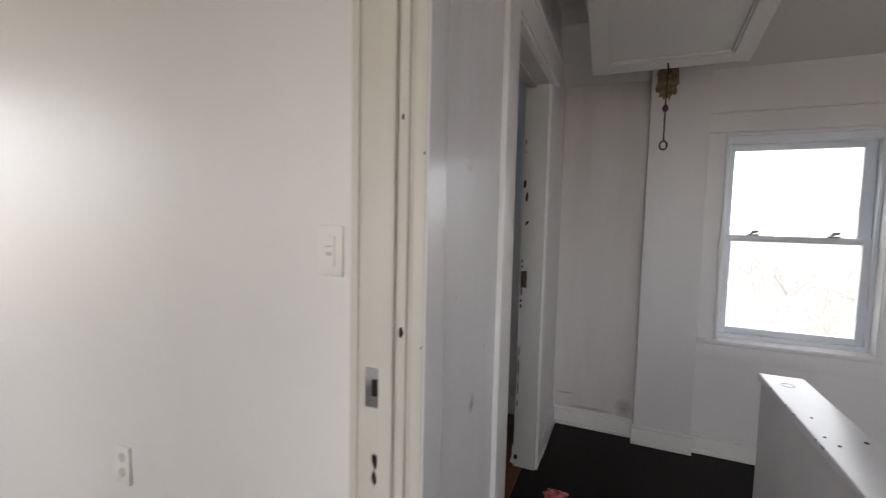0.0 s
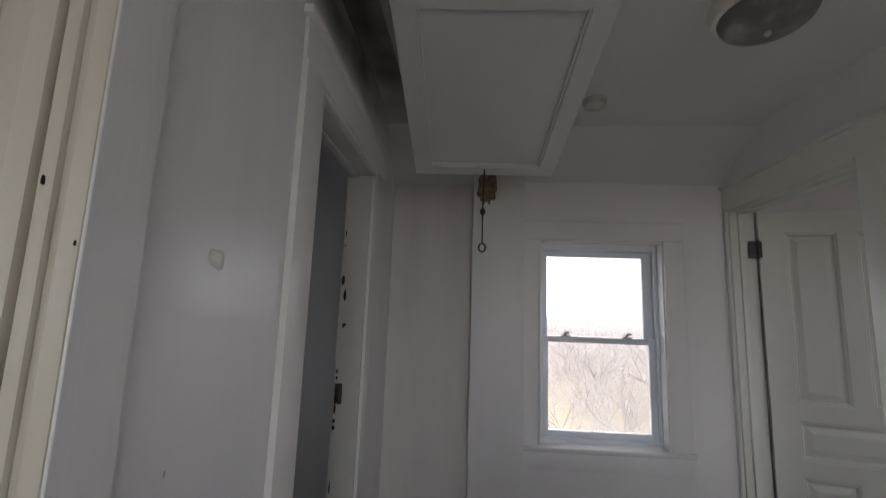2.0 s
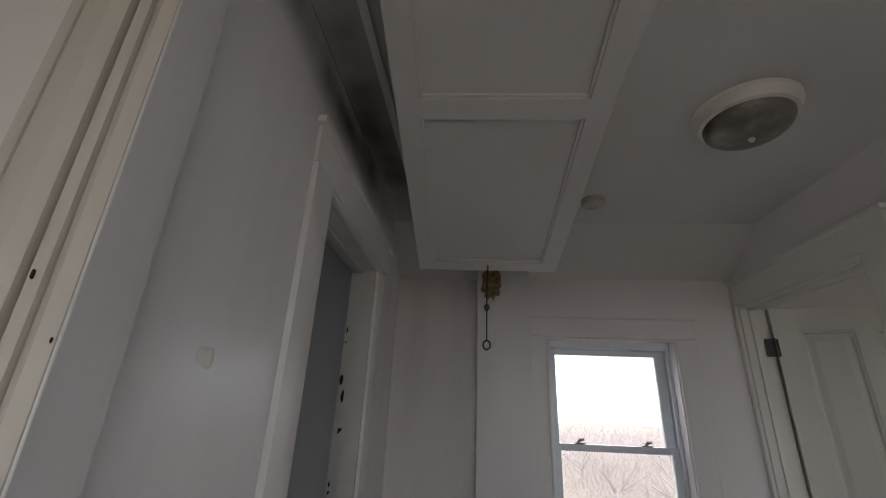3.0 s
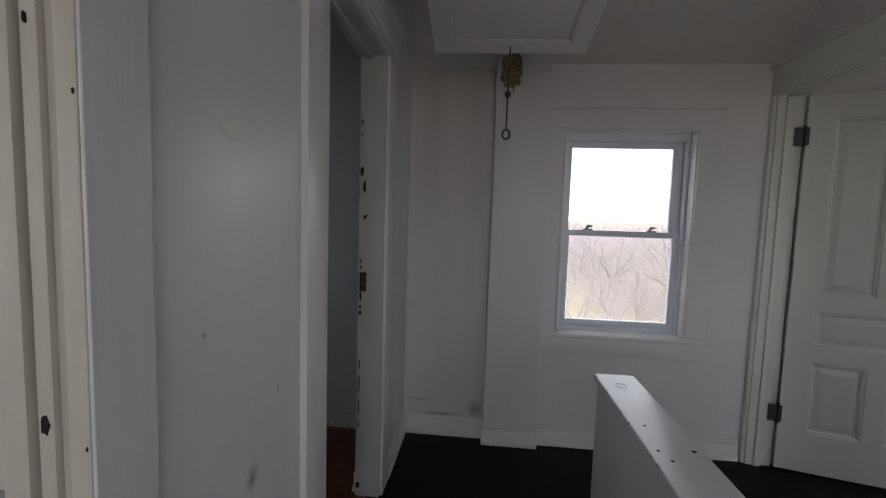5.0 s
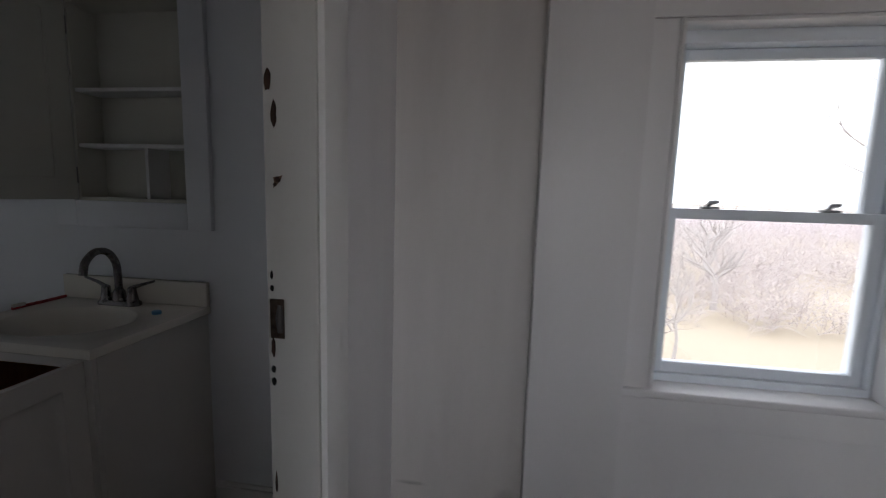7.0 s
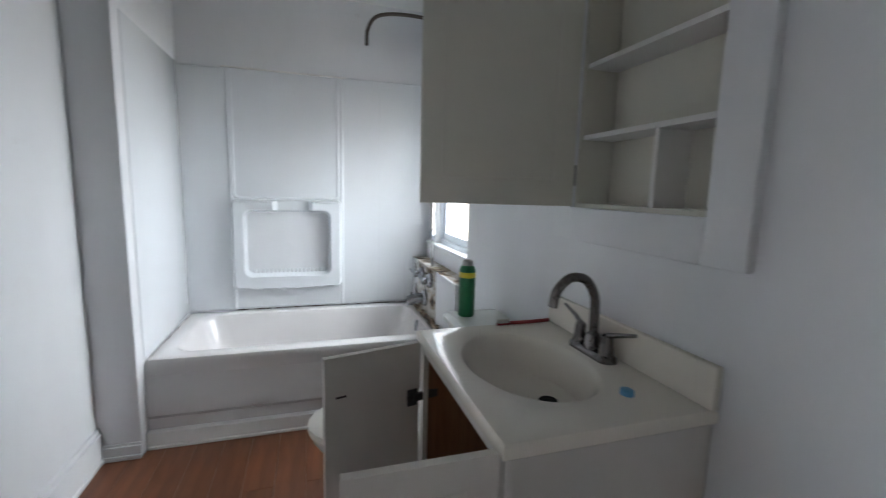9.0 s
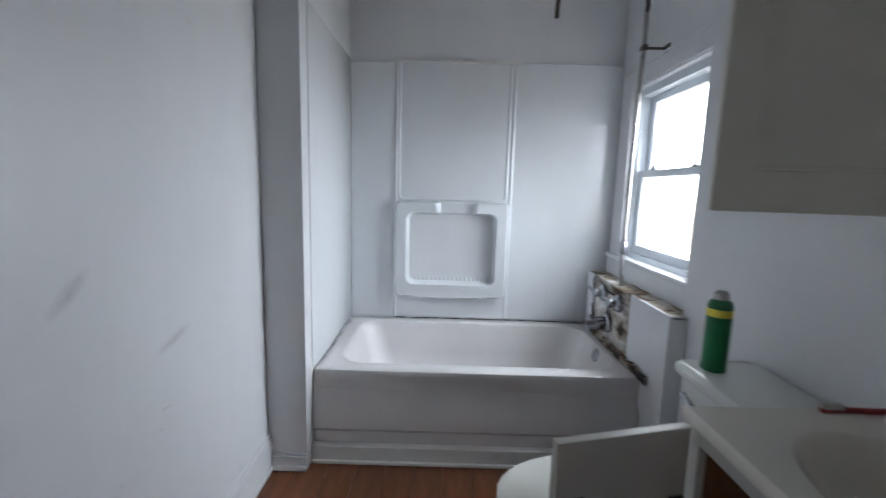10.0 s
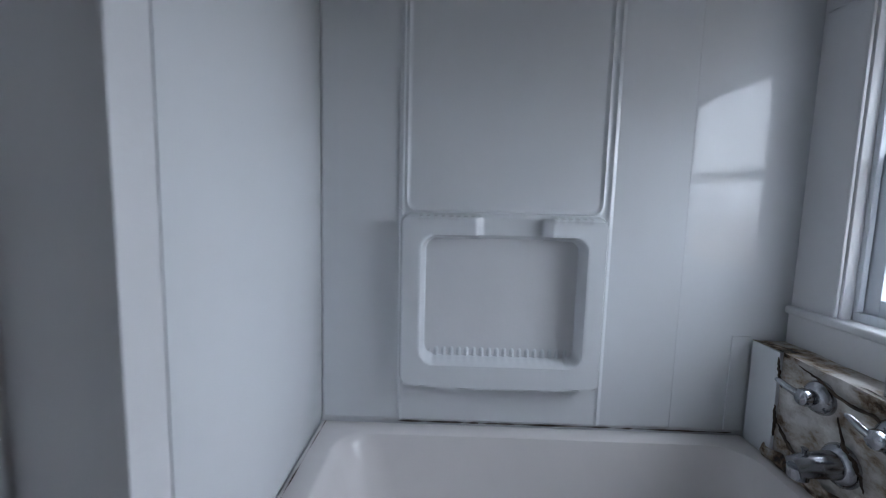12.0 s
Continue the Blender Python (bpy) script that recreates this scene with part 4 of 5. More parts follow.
CRACKS = (
    ((-3.247, 0.75), (-3.238, 0.7), (-3.222, 0.662)),
    ((-3.17, 0.752), (-3.1, 0.738), (-3.02, 0.714), (-2.93, 0.712), (-2.79, 0.7)),
    ((-3.035, 0.665), (-3.01, 0.605), (-2.968, 0.565), (-2.945, 0.52)),
    ((-3.24, 0.6), (-3.236, 0.55), (-3.234, 0.5)),
    ((-3.228, 0.55), (-3.18, 0.512), (-3.11, 0.47)),
)
rnd = random.Random(9)
for way in CRACKS:
    p = curve_pts([(x, PY - 0.007, z) for x, z in way], 7)
    p = [q + Vector((rnd.uniform(-0.0025, 0.0025), rnd.uniform(-0.002, 0.002), rnd.uniform(-0.0025, 0.0025))) for q in p]
    part("crack", sweep(bmesh.new(), p, [0.0012 + 0.0042 * math.sin(math.pi * (k + 0.4) / len(p)) * rnd.uniform(0.6, 1.1) for k in range(len(p))], 6), CAULK, pw, "dark crack in the plaster")


def tap(x, z, lever):
    t = thing("tub_tap", (x, PY, z), "worn chrome lever tap on the plumbing wall", "tap", group="tub taps")
    part("flange", turned(loft(bmesh.new(), [ring(0, 0, 0.047, 0.047, 0, 28), ring(0, 0, 0.046, 0.046, 0.01, 28), ring(0, 0, 0.04, 0.04, 0.02, 28), ring(0, 0, 0.026, 0.026, 0.03, 28)]), pose(x, PY + 0.004, z, 90, 0, 0)), CHROME, t)
    part("stem", sweep(bmesh.new(), [(x, PY - 0.02, z), (x, PY - 0.034, z), (x, PY - 0.046, z), (x, PY - 0.056, z), (x, PY - 0.061, z)], [0.02, 0.022, 0.025, 0.022, 0.01], 18), CHROME, t)
    part("lever", sweep(bmesh.new(), [(x, PY - 0.045, z), (x + lever[0] * 0.4, PY - 0.056, z + lever[1] * 0.35), (x + lever[0] * 0.8, PY - 0.064, z + lever[1] * 0.85), (x + lever[0], PY - 0.066, z + lever[1])], [0.013, 0.01, 0.0085, 0.005], 12), CHROME, t)


tap(-3.098, 0.69, (-0.075, 0.02))
tap(-2.895, 0.685, (-0.06, 0.03))
sp = thing("tub_spout", (-3.01, PY, 0.545), "worn chrome tub spout", "spout")
part("body", sweep(bmesh.new(), [(-3.018, PY - 0.008, 0.545), (-3.02, PY - 0.05, 0.543), (-3.025, PY - 0.09, 0.537), (-3.027, PY - 0.112, 0.53)], [0.036, 0.034, 0.031, 0.028], 20), CHROME, sp)
part("flange", turned(loft(bmesh.new(), [ring(0, 0, 0.056, 0.056, 0, 32), ring(0, 0, 0.055, 0.055, 0.008, 32), ring(0, 0, 0.046, 0.046, 0.02, 32), ring(0, 0, 0.036, 0.036, 0.024, 32)]), pose(-3.018, PY + 0.004, 0.545, 90, 0, 0)), CHROME, sp)
part("outlet", sweep(bmesh.new(), [(-3.026, PY - 0.098, 0.533), (-3.026, PY - 0.098, 0.503)], [0.027, 0.024], 16), CHROME, sp)
part("diverter_knob", sweep(bmesh.new(), [(-3.025, PY - 0.09, 0.56), (-3.025, PY - 0.09, 0.578), (-3.025, PY - 0.09, 0.585)], [0.005, 0.006, 0.009], 10), CHROME, sp)
sh = thing("shower_riser", (-2.95, 2.5, 0.765), "thin dark exposed shower riser pipe with a curved arm", "shower pipe")
part("riser", sweep(bmesh.new(), curve_pts([(-2.95, 2.515, 0.755), (-2.942, 2.505, 0.95), (-2.918, 2.5, 1.4), (-2.895, 2.5, 1.95), (-2.896, 2.5, 2.06)]), 0.0105, 10), PIPE, sh)
part("arm", sweep(bmesh.new(), curve_pts([(-2.896, 2.5, 2.05), (-2.897, 2.5, 2.12), (-2.905, 2.47, 2.2), (-2.92, 2.4, 2.225), (-2.932, 2.25, 2.225), (-2.94, 2.15, 2.2), (-2.943, 2.105, 2.13), (-2.943, 2.098, 2.045)]), 0.0105, 10), BRONZE, sh, "dark curved arm")
part("joint", sweep(bmesh.new(), [(-2.943, 2.507, 0.93), (-2.943, 2.506, 0.94), (-2.941, 2.505, 0.985), (-2.94, 2.505, 0.995)], [0.012, 0.018, 0.018, 0.012], 10), CHROME, sh)
part("wall_clamp", bx(bx(box(-2.915, -2.875, 2.488, 2.512, 1.893, 1.917, 0.003), -2.9, -2.89, 2.512, BYT, 1.9, 1.91), -2.92, -2.87, BYT - 0.006, BYT + 0.001, 1.885, 1.925, 0.002), BRONZE, sh)

# ---- toilet ----
tx = -1.845
to = thing("toilet", (tx, 2.2, -0.012), "white porcelain toilet beside the vanity", "toilet")


def oval(y0, y1, w, z, n=32):
    return [(tx + w / 2 * math.cos(2 * math.pi * i / n), (y0 + y1) / 2 + (y1 - y0) / 2 * math.sin(2 * math.pi * i / n), z) for i in range(n)]


part("bowl", loft(bmesh.new(), [oval(1.98, 2.44, 0.24, -0.012), oval(1.98, 2.44, 0.23, 0.03), oval(1.97, 2.4, 0.2, 0.12), oval(1.9, 2.38, 0.24, 0.22), oval(1.81, 2.36, 0.33, 0.32), oval(1.775, 2.35, 0.36, 0.37), oval(1.77, 2.35, 0.365, 0.388), oval(1.79, 2.33, 0.34, 0.392)]), PORCELAIN, to)
part("seat", loft(bmesh.new(), [oval(1.765, 2.34, 0.37, 0.393), oval(1.76, 2.34, 0.375, 0.402), oval(1.765, 2.34, 0.37, 0.412)]), PLASTIC, to)
part("lid", loft(bmesh.new(), [oval(1.763, 2.34, 0.372, 0.413), oval(1.76, 2.34, 0.376, 0.424), oval(1.78, 2.33, 0.35, 0.436), oval(1.9, 2.28, 0.2, 0.44)]), PLASTIC, to)
part("tank", loft(bmesh.new(), [rrect(tx, 2.43, 0.175, 0.09, 0.03, 0.38), rrect(tx, 2.43, 0.188, 0.1, 0.035, 0.5), rrect(tx, 2.43, 0.197, 0.107, 0.035, 0.705)]), PORCELAIN, to)
part("tank_lid", loft(bmesh.new(), [rrect(tx, 2.43, 0.205, 0.12, 0.035, 0.706), rrect(tx, 2.43, 0.21, 0.124, 0.035, 0.712), rrect(tx, 2.43, 0.21, 0.124, 0.035, 0.73), rrect(tx, 2.43, 0.198, 0.113, 0.03, 0.74)]), PORCELAIN, to)
part("flush_lever", sweep(bmesh.new(), [(tx - 0.15, 2.335, 0.65), (tx - 0.15, 2.318, 0.65), (tx - 0.09, 2.312, 0.645)], [0.01, 0.007, 0.006], 8), CHROME, to)

can = thing("spray_can", (-1.975, 2.385, 0.74), "green spray can with a yellow band on the toilet tank", "spray can")
cx, cy = -1.975, 2.385
part("body", loft(bmesh.new(), [ring(cx, cy, 0.03, 0.03, 0.74, 24), ring(cx, cy, 0.033, 0.033, 0.745, 24), ring(cx, cy, 0.033, 0.033, 0.9, 24)]), GREEN, can)
part("label_band", loft(bmesh.new(), [ring(cx, cy, 0.0332, 0.0332, 0.9, 24), ring(cx, cy, 0.0334, 0.0334, 0.903, 24), ring(cx, cy, 0.0332, 0.0332, 0.922, 24)]), YELLOW, can, "yellow band")
part("shoulder", loft(bmesh.new(), [ring(cx, cy, 0.033, 0.033, 0.922, 24), ring(cx, cy, 0.033, 0.033, 0.93, 24), ring(cx, cy, 0.028, 0.028, 0.943, 24), ring(cx, cy, 0.022, 0.022, 0.948, 24)]), GREEN, can)
part("cap", loft(bmesh.new(), [ring(cx, cy, 0.022, 0.022, 0.948, 20), ring(cx, cy, 0.021, 0.021, 0.965, 20), ring(cx, cy, 0.012, 0.012, 0.972, 20)]), STEEL, can)

# ---- vanity ----
VX0, VX1, VY0, VZ = -1.603, -0.985, 2.085, 0.822
va = thing("vanity", ((VX0 + VX1) / 2, 2.3, -0.012), "white bathroom vanity cabinet with both doors open", "vanity")
cx0, cx1, cy0 = VX0 + 0.012, VX1 - 0.012, VY0 + 0.028
part("side_panel", box(cx0, cx0 + 0.016, cy0, BY1 - 0.002, -0.012, VZ - 0.03), VANITY_PAINT, va)
part("side_panel", box(cx1 - 0.016, cx1, cy0, BY1 - 0.002, -0.012, VZ - 0.03), VANITY_PAINT, va)
part("back_panel", box(cx0 + 0.016, cx1 - 0.016, BY1 - 0.012, BY1 - 0.002, 0.08, VZ - 0.03), VANITY_PAINT, va)
fr = bmesh.new()
for p in ((cx0, cx0 + 0.035, 0.09, VZ - 0.03), (cx1 - 0.035, cx1, 0.09, VZ - 0.03), (cx0 + 0.035, cx1 - 0.035, VZ - 0.06, VZ - 0.03), (cx0 + 0.035, cx1 - 0.035, 0.09, 0.11)):
    bx(fr, p[0], p[1], cy0 - 0.016, cy0, p[2], p[3], 0.001, 1)
bx(fr, cx0, cx1, cy0 + 0.05, cy0 + 0.06, -0.012, 0.09)
part("face_frame", fr, VANITY_PAINT, va)
for p in ((cx0 + 0.0165, cx0 + 0.019, cy0, BY1 - 0.014, 0.1, VZ - 0.032), (cx1 - 0.019, cx1 - 0.0165, cy0, BY1 - 0.014, 0.1, VZ - 0.032), (cx0 + 0.02, cx1 - 0.02, BY1 - 0.016, BY1 - 0.0125, 0.1, VZ - 0.032), (cx0 + 0.02, cx1 - 0.02, cy0, BY1 - 0.017, 0.09, 0.1)):
    part("lining_board", box(*p), RAW_WOOD, va, "bare brown wood inside")


def vanity_door(m, w, side):
    h = 0.66
    d = new("door", mesh_of("door", turned(wall_mesh("y", 0, 0.018, 0, w, 0, h, [(0.06, w - 0.06, 0.06, h - 0.06)]), m), VANITY_PAINT))
    d.parent = va
    d.matrix_parent_inverse = Matrix.Translation(-va.location)
    pb = bmesh.new()
    def rect(k, y):
        return [(0.06 + k, y, 0.06 + k), (w - 0.06 - k, y, 0.06 + k), (w - 0.06 - k, y, h - 0.06 - k), (0.06 + k, y, h - 0.06 - k)]
    a, b_ = (0.0005, 0.0175) if side else (0.0175, 0.0005)
    s = 1 if side else -1
    loft(pb, [rect(0, a), rect(0.008, a + s * 0.006), rect(0.02, a + s * 0.006), rect(0.04, a + s * 0.001)], cap0=False)
    loft(pb, [rect(0, b_), rect(0.02, b_)], cap0=False)
    part("panel", turned(pb, m), VANITY_PAINT, d)
    for z in (0.14, h - 0.13) if side else ():
        z -= 0.036
        hb = bmesh.new()
        bx(hb, 0.008, 0.04, 0.0185, 0.024, z - 0.026, z + 0.026, 0.002)
        bx(hb, -0.06, 0.02, 0.0185 if side else -0.012, 0.03 if side else -0.0005, z - 0.012, z + 0.012, 0.002)
        sweep(hb, [(0.024, 0.019 if side else -0.001, z), (0.024, 0.026 if side else -0.008, z)], 0.018, 12)
        part("hinge", turned(hb, m), IRON, d, "dark cup hinge")
    if side:
        part("scratch", turned(box(w - 0.06, w - 0.03, 0.0181, 0.0189, h - 0.118, h - 0.112), m), IRON, d, "short dark scratch")
    return d


# both doors stand open
vanity_door(pose(-1.584, 2.082, 0.135, 0, 0, -76), 0.285, True)
vanity_door(pose(-1.038, 2.096, 0.126, 0, 0, 180 + 90), 0.275, False)

vt = thing("countertop", ((VX0 + VX1) / 2, 2.3, VZ), "cream cultured marble vanity top with a moulded oval basin", "countertop")
BCX, BCY = -1.308, 2.305


def top_mesh():
    bm = bmesh.new()
    corner = [math.atan2(y_ - BCY, x_ - BCX) % (2 * math.pi) for x_ in (VX0, VX1) for y_ in (VY0, BY1 - 0.002)]
    angles = sorted([2 * math.pi * (i + 0.37) / 52 for i in range(52)] + corner)
    def sq(z, k, y1=BY1 - 0.002):
        out = []
        for a in angles:
            c, s = math.cos(a), math.sin(a)
            hx0, hx1, hy0, hy1 = VX0 + k - BCX, VX1 - k - BCX, VY0 + k - BCY, y1 - BCY
            f = min((hx1 if c > 0 else hx0) / c if abs(c) > 1e-6 else 1e9, (hy1 if s > 0 else hy0) / s if abs(s) > 1e-6 else 1e9)
            out.append((BCX + c * f, BCY + s * f, z))
        return out
    loops = [sq(VZ - 0.03, 0.004), sq(VZ - 0.026, 0), sq(VZ - 0.006, 0), sq(VZ, 0.005)]
    for rx, ry, z in ((0.218, 0.16, VZ), (0.212, 0.154, VZ - 0.004), (0.2, 0.148, VZ - 0.02), (0.17, 0.12, VZ - 0.07), (0.12, 0.08, VZ - 0.1), (0.05, 0.04, VZ - 0.11)):
        back = -0.005 + 0.06 * max(0, (VZ - 0.06 - z) / 0.05)
        loops.append([(BCX + rx * math.cos(a), BCY + back + ry * math.sin(a), z) for a in angles])
    return loft(bm, loops, cap0=False)


part("slab_and_basin", top_mesh(), MARBLE, vt)
part("backsplash", box(VX0, VX1, BY1 - 0.022, BY1 - 0.002, VZ, VZ + 0.092, 0.004, 3), MARBLE, vt)
DX, DY = BCX + 0.015, BCY + 0.056
part("drain", loft(bmesh.new(), [ring(DX, DY, 0.026, 0.026, VZ - 0.113, 20), ring(DX, DY, 0.024, 0.024, VZ - 0.106, 20), ring(DX, DY, 0.016, 0.016, VZ - 0.107, 20)]), BLACK, vt, "dark open drain")

fx, fy = -1.315, 2.5
fa = thing("faucet", (fx, fy, VZ), "dark brushed nickel two-handle gooseneck faucet", "faucet")
part("base_plate", loft(bmesh.new(), [rrect(fx, fy, 0.085, 0.026, 0.025, VZ), rrect(fx, fy, 0.084, 0.025, 0.024, VZ + 0.012), rrect(fx, fy, 0.076, 0.02, 0.019, VZ + 0.018)]), NICKEL, fa)
part("gooseneck", sweep(bmesh.new(), curve_pts([(fx, fy, VZ + 0.015), (fx, fy, VZ + 0.1), (fx, fy - 0.006, VZ + 0.16), (fx - 0.002, fy - 0.035, VZ + 0.202), (fx - 0.004, fy - 0.08, VZ + 0.207), (fx - 0.006, fy - 0.115, VZ + 0.175), (fx - 0.006, fy - 0.126, VZ + 0.132)]), 0.0125, 14), NICKEL, fa)
part("collar", loft(bmesh.new(), [ring(fx, fy, 0.024, 0.024, VZ + 0.016, 20), ring(fx, fy, 0.02, 0.02, VZ + 0.05, 20), ring(fx, fy, 0.013, 0.013, VZ + 0.06, 20)]), NICKEL, fa)
for s in (-1, 1):
    hx = fx + s * 0.055
    hd = part("handle", loft(bmesh.new(), [ring(hx, fy, 0.021, 0.021, VZ + 0.016, 20), ring(hx, fy, 0.016, 0.016, VZ + 0.045, 20), ring(hx, fy, 0.014, 0.014, VZ + 0.066, 20), ring(hx, fy, 0.006, 0.006, VZ + 0.072, 20)]), NICKEL, fa)
    part("lever", sweep(bmesh.new(), [(hx, fy, VZ + 0.066), (hx + s * 0.04, fy + 0.006, VZ + 0.08), (hx + s * (0.1 if s < 0 else 0.085), fy + 0.012, VZ + 0.094)], [0.008, 0.006, 0.0045], 8), NICKEL, hd)
br = thing("toothbrush", (-1.585, 2.4, VZ), "red plastic brush lying on the vanity top", "brush")
part("handle", sweep(bmesh.new(), curve_pts([(-1.585, 2.345, VZ + 0.006), (-1.587, 2.4, VZ + 0.006), (-1.583, 2.45, VZ + 0.007), (-1.587, 2.53, VZ + 0.007)]), 0.006, 8), RED, br)
part("bristles", turned(box(-0.02, 0.02, -0.005, 0.005, 0, 0.012, 0.002), pose(-1.585, 2.365, VZ + 0.008, 0, 0, 92)), SMOKE, br)
bl = thing("bottle_cap", (-1.092, 2.425, VZ), "small blue plastic cap on the vanity top", "cap")
part("shell", loft(bmesh.new(), [ring(-1.092, 2.425, 0.016, 0.014, VZ, 16), ring(-1.092, 2.425, 0.0155, 0.0135, VZ + 0.01, 16), ring(-1.092, 2.425, 0.012, 0.01, VZ + 0.012, 16)]), BLUE, bl)

# ---- recessed wall cabinet ----
wc = thing("wall_cabinet", (-1.285, BY1, 1.205), "grey-white recessed wall cabinet with empty shelves, door open", "wall cabinet")
KX0, KX1, KZ0, KZ1, KY = -1.52, -1.05, 1.205, 1.93, BY1 + 0.105
for nm, p in (("back_panel", (KX0, KX1, KY, KY + 0.012, KZ0, KZ1)), ("side_panel", (KX0, KX0 + 0.012, BY1 - 0.004, KY, KZ0, KZ1)), ("side_panel", (KX1 - 0.012, KX1, BY1 - 0.004, KY, KZ0, KZ1)), ("bottom_panel", (KX0 + 0.012, KX1 - 0.012, BY1 - 0.004, KY, KZ0, KZ0 + 0.012)), ("top_panel", (KX0 + 0.012, KX1 - 0.012, BY1 - 0.004, KY, KZ1 - 0.012, KZ1))):
    part(nm, box(*p), CAB_PAINT, wc, smooth=False)
for z in (1.418, 1.62):
    part("shelf", box(KX0 + 0.012, KX1 - 0.012, BY1 + 0.002, KY, z - 0.014, z, 0.002), TRIM_PAINT, wc)
part("divider", box(-1.232, -1.218, BY1 + 0.004, KY, KZ0 + 0.012, 1.404, 0.002), TRIM_PAINT, wc)
for p in ((KX0 - 0.09, KX0, KZ0 - 0.095, KZ1 + 0.09), (KX1, KX1 + 0.096, KZ0 - 0.098, KZ1 + 0.09), (KX0, KX1, KZ0 - 0.098, KZ0), (KX0, KX1, KZ1, KZ1 + 0.09)):
    part("casing_board", box(p[0], p[1], BY1 - 0.02, BY1 + 0.001, p[2], p[3], 0.004), BATH_PAINT, wc, "flat white painted frame board")
CM = pose(-1.49, 2.518, 1.209, 0, 0, -105)
cd = bmesh.new()
bx(cd, 0, 0.445, 0, 0.02, 0, 0.725, 0.002, 1)
dr = part("door", turned(cd, CM), CAB_PAINT, wc, "open flat cabinet door with a thin bead")
bd = bmesh.new()
for p in ((0.06, 0.385, 0.072, 0.08), (0.06, 0.385, 0.645, 0.653), (0.06, 0.068, 0.08, 0.645), (0.377, 0.385, 0.08, 0.645)):
    bx(bd, p[0], p[1], -0.004, 0.024, p[2], p[3], 0.001, 1)
part("bead", turned(bd, CM), CAB_PAINT, dr)
for z in (0.09, 0.62):
    part("hinge", turned(box(-0.014, 0.012, -0.004, 0.0, z - 0.03, z + 0.03, 0.001, 1), CM), STEEL, dr)


# ---- outdoors ----
GZ = -3.3
single("ground", grid_sheet(40, 40, lambda u, v: (-300 + 600 * u, -300 + 900 * v, GZ + 0.35 * noise.noise(Vector((u * 30, v * 30, 0))))), GRASS, "dry tan winter grass", "ground", "structure")


def limb(bm, p, d, length, r, depth, rnd):
    n = 4
    pts, rad = [p.copy()], [r]
    for i in range(n):
        d = (d + Vector((rnd.uniform(-0.3, 0.3), rnd.uniform(-0.3, 0.3), rnd.uniform(-0.12, 0.2)))).normalized()
        p = p + d * length / n
        pts.append(p.copy())
        rad.append(r * (1 - 0.5 * (i + 1) / n))
    sweep(bm, pts, rad, 5 if depth > 1 else 3)
    if depth:
        for _ in range(rnd.choice((3, 4)) if depth > 1 else 3):
            k = rnd.randint(1, n)
            q = (d + Vector((rnd.uniform(-1, 1), rnd.uniform(-1, 1), rnd.uniform(-0.3, 0.6)))).normalized()
            limb(bm, pts[k], q, length * rnd.uniform(0.5, 0.75), rad[k] * 0.65, depth - 1, rnd)


def bare_tree(x, y, h, seed, depth=4, stout=1.0):
    rnd = random.Random(seed)
    t = thing("bare_tree", (x, y, GZ), "leafless grey winter tree with crooked branches", "tree", group="bare trees outside")
    tr = sweep(bmesh.new(), [(x, y, GZ - 0.2), (x + 0.05, y, GZ + h * 0.15), (x - 0.04, y + 0.05, GZ + h * 0.3)], [h * k * stout for k in (0.03, 0.022, 0.018)], 8)
    part("trunk", tr, BARK, t)
    cr = bmesh.new()
    for i in range(5):
        a = i * 1.26 + rnd.uniform(-0.3, 0.3)
        limb(cr, Vector((x - 0.04, y + 0.05, GZ + h * rnd.uniform(0.2, 0.3))), Vector((math.cos(a), math.sin(a), rnd.uniform(0.5, 1.2))).normalized(), h * rnd.uniform(0.28, 0.4), h * 0.013 * stout, depth - 1, rnd)
    part("crown", cr, BARK, t)


for i, (x, y, h) in enumerate(((9.0, 20.5, 4.9), (4.6, 29, 4.4), (7.4, 25, 4.6), (11.5, 27, 5.6), (8.2, 36, 5.4), (1.2, 34, 5.4), (14.5, 34, 6.2), (-9.0, 22, 7.5), (-14.0, 20, 7.0), (3.3, 11.5, 4.3), (4.9, 13.5, 4.5), (11.3, 12.2, 10.5), (-11.0, 7.6, 7.6))):
    bare_tree(x, y, h, 100 + i, 5 if h < 5 and y < 14 else 4 if y < 30 else 3, 0.5 if h < 5 and y < 14 else 1.0)


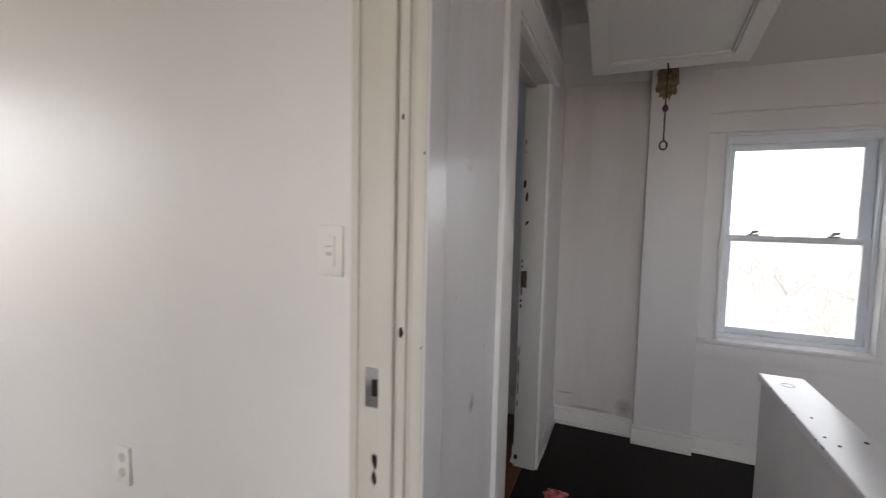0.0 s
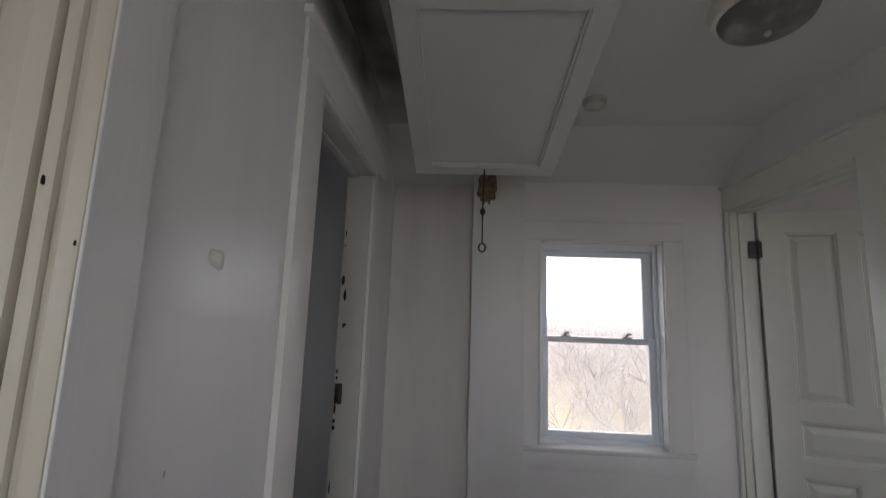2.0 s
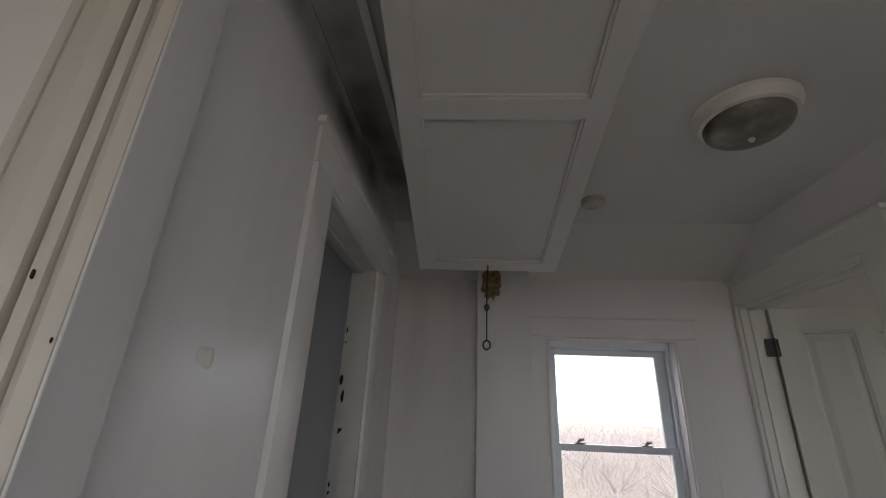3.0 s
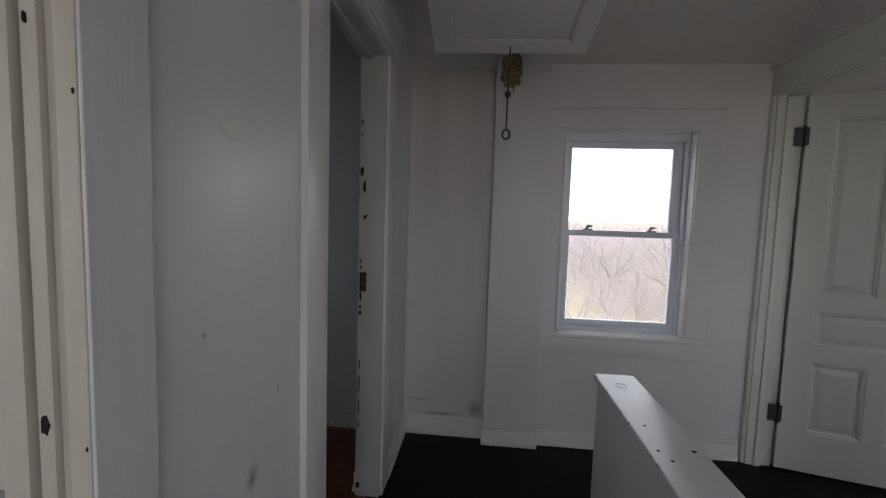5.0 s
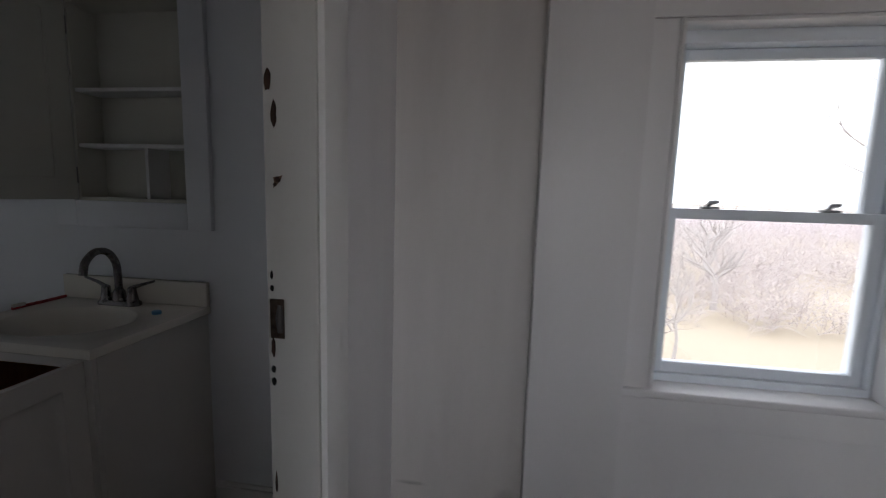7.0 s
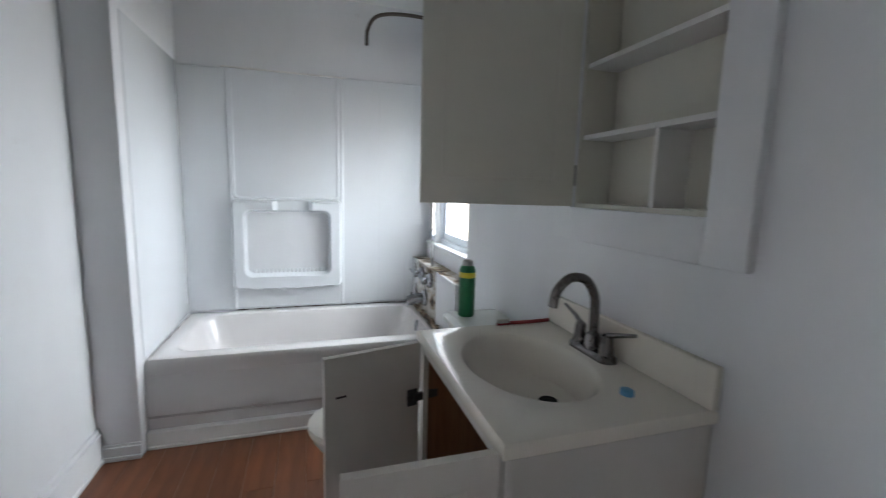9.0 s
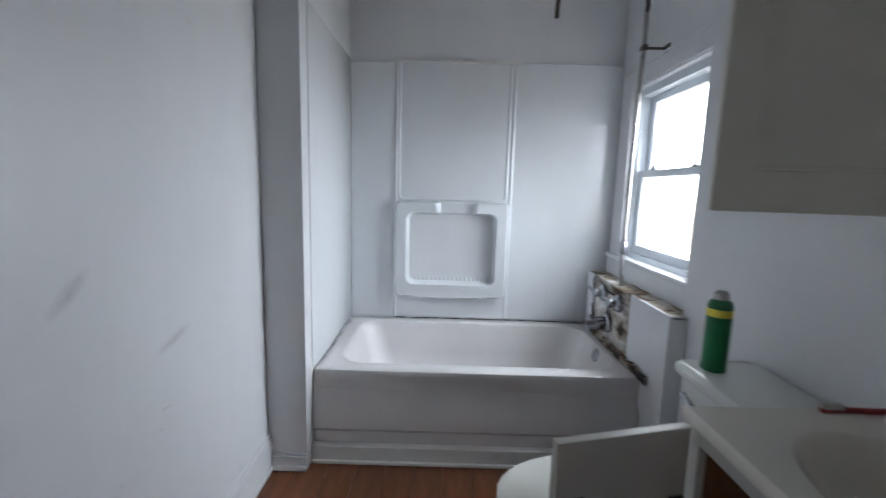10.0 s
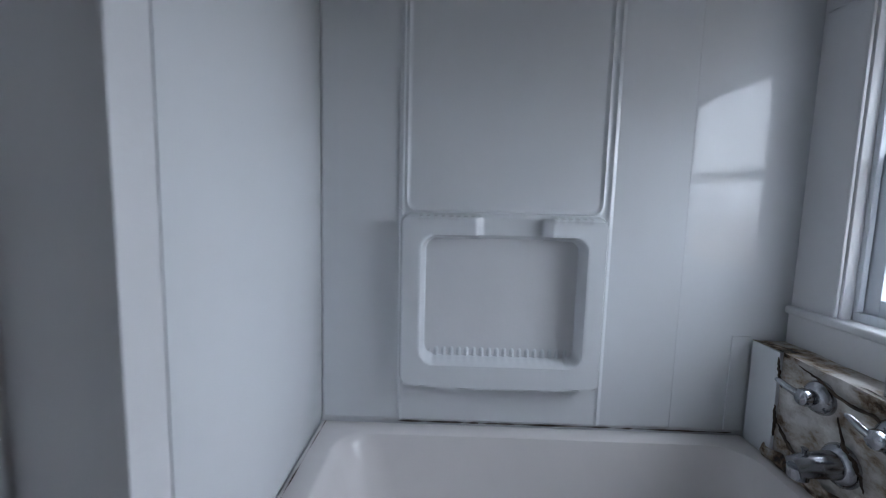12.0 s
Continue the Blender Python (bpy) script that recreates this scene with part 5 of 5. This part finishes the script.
def shrubs(x0, x1, y0, y1, n, h, seed, twigs=12):
    """Tangled leafless shrubs: crooked, forking twigs in all directions."""
    rnd = random.Random(seed)
    bm = bmesh.new()
    for _ in range(n):
        x, y, s = rnd.uniform(x0, x1), rnd.uniform(y0, y1), h * rnd.uniform(0.5, 1.15)
        for _ in range(twigs):
            d = Vector((rnd.uniform(-1, 1), rnd.uniform(-1, 1), rnd.uniform(0.25, 1.3))).normalized()
            p = Vector((x + rnd.uniform(-0.2, 0.2), y, GZ + rnd.uniform(0, 0.4) * s))
            pts = [p]
            for k in range(3):
                d = (d + Vector((rnd.uniform(-0.6, 0.6), rnd.uniform(-0.6, 0.6), rnd.uniform(-0.5, 0.4)))).normalized()
                p = p + d * s * 0.3
                pts.append(p)
            r = 0.006 + 0.0035 * s
            sweep(bm, pts, [r, r * 0.8, r * 0.6, r * 0.35], 3)
    return bm


single("far_woods", shrubs(-40, 70, 48, 90, 1500, 4.3, 7, 14), HAZY_WOODS, "far leafless winter woods, haze in their pale colour", "woods", "stuff", smooth=False)
single("winter_brush", shrubs(2, 26, 25, 48, 420, 2.6, 8, 14), BRUSHWOOD, "tangled leafless winter brush", "brush", "stuff", smooth=False)
single("near_brush", shrubs(5.5, 14, 17, 25, 90, 2.0, 9, 14), BRUSHWOOD, "low leafless brush in dry grass", "brush", "stuff", smooth=False)

# ---- laminate planks, last ----
plank_mesh = mesh_of("plank", box(-0.6, 0.6, -0.0625, 0.0625, -0.012, 0.0, 0.0007, 1), LAMINATE)
short_mesh = mesh_of("plank_short", box(-0.3, 0.3, -0.0625, 0.0625, -0.012, 0.0, 0.0007, 1), LAMINATE)
stub_mesh = mesh_of("plank_stub", box(-0.21, 0.21, -0.0625, 0.0625, -0.012, 0.0, 0.0007, 1), LAMINATE)
PIECES = {1.2: plank_mesh, 0.6: short_mesh, 0.42: stub_mesh}
row, y = 0, BY0 + 0.064
while y < BY1 - 0.05:
    x = -2.56
    for ln in ((1.2, 0.6, 0.42), (0.42, 1.2, 0.6), (0.6, 1.2, 0.42), (0.42, 0.6, 1.2))[row % 4]:
        p = new("plank", PIECES[ln])
        p.location = (x + ln / 2, y, 0)
        p.parent = floor_bath
        x += ln + 0.001
    y += 0.1262
    row += 1
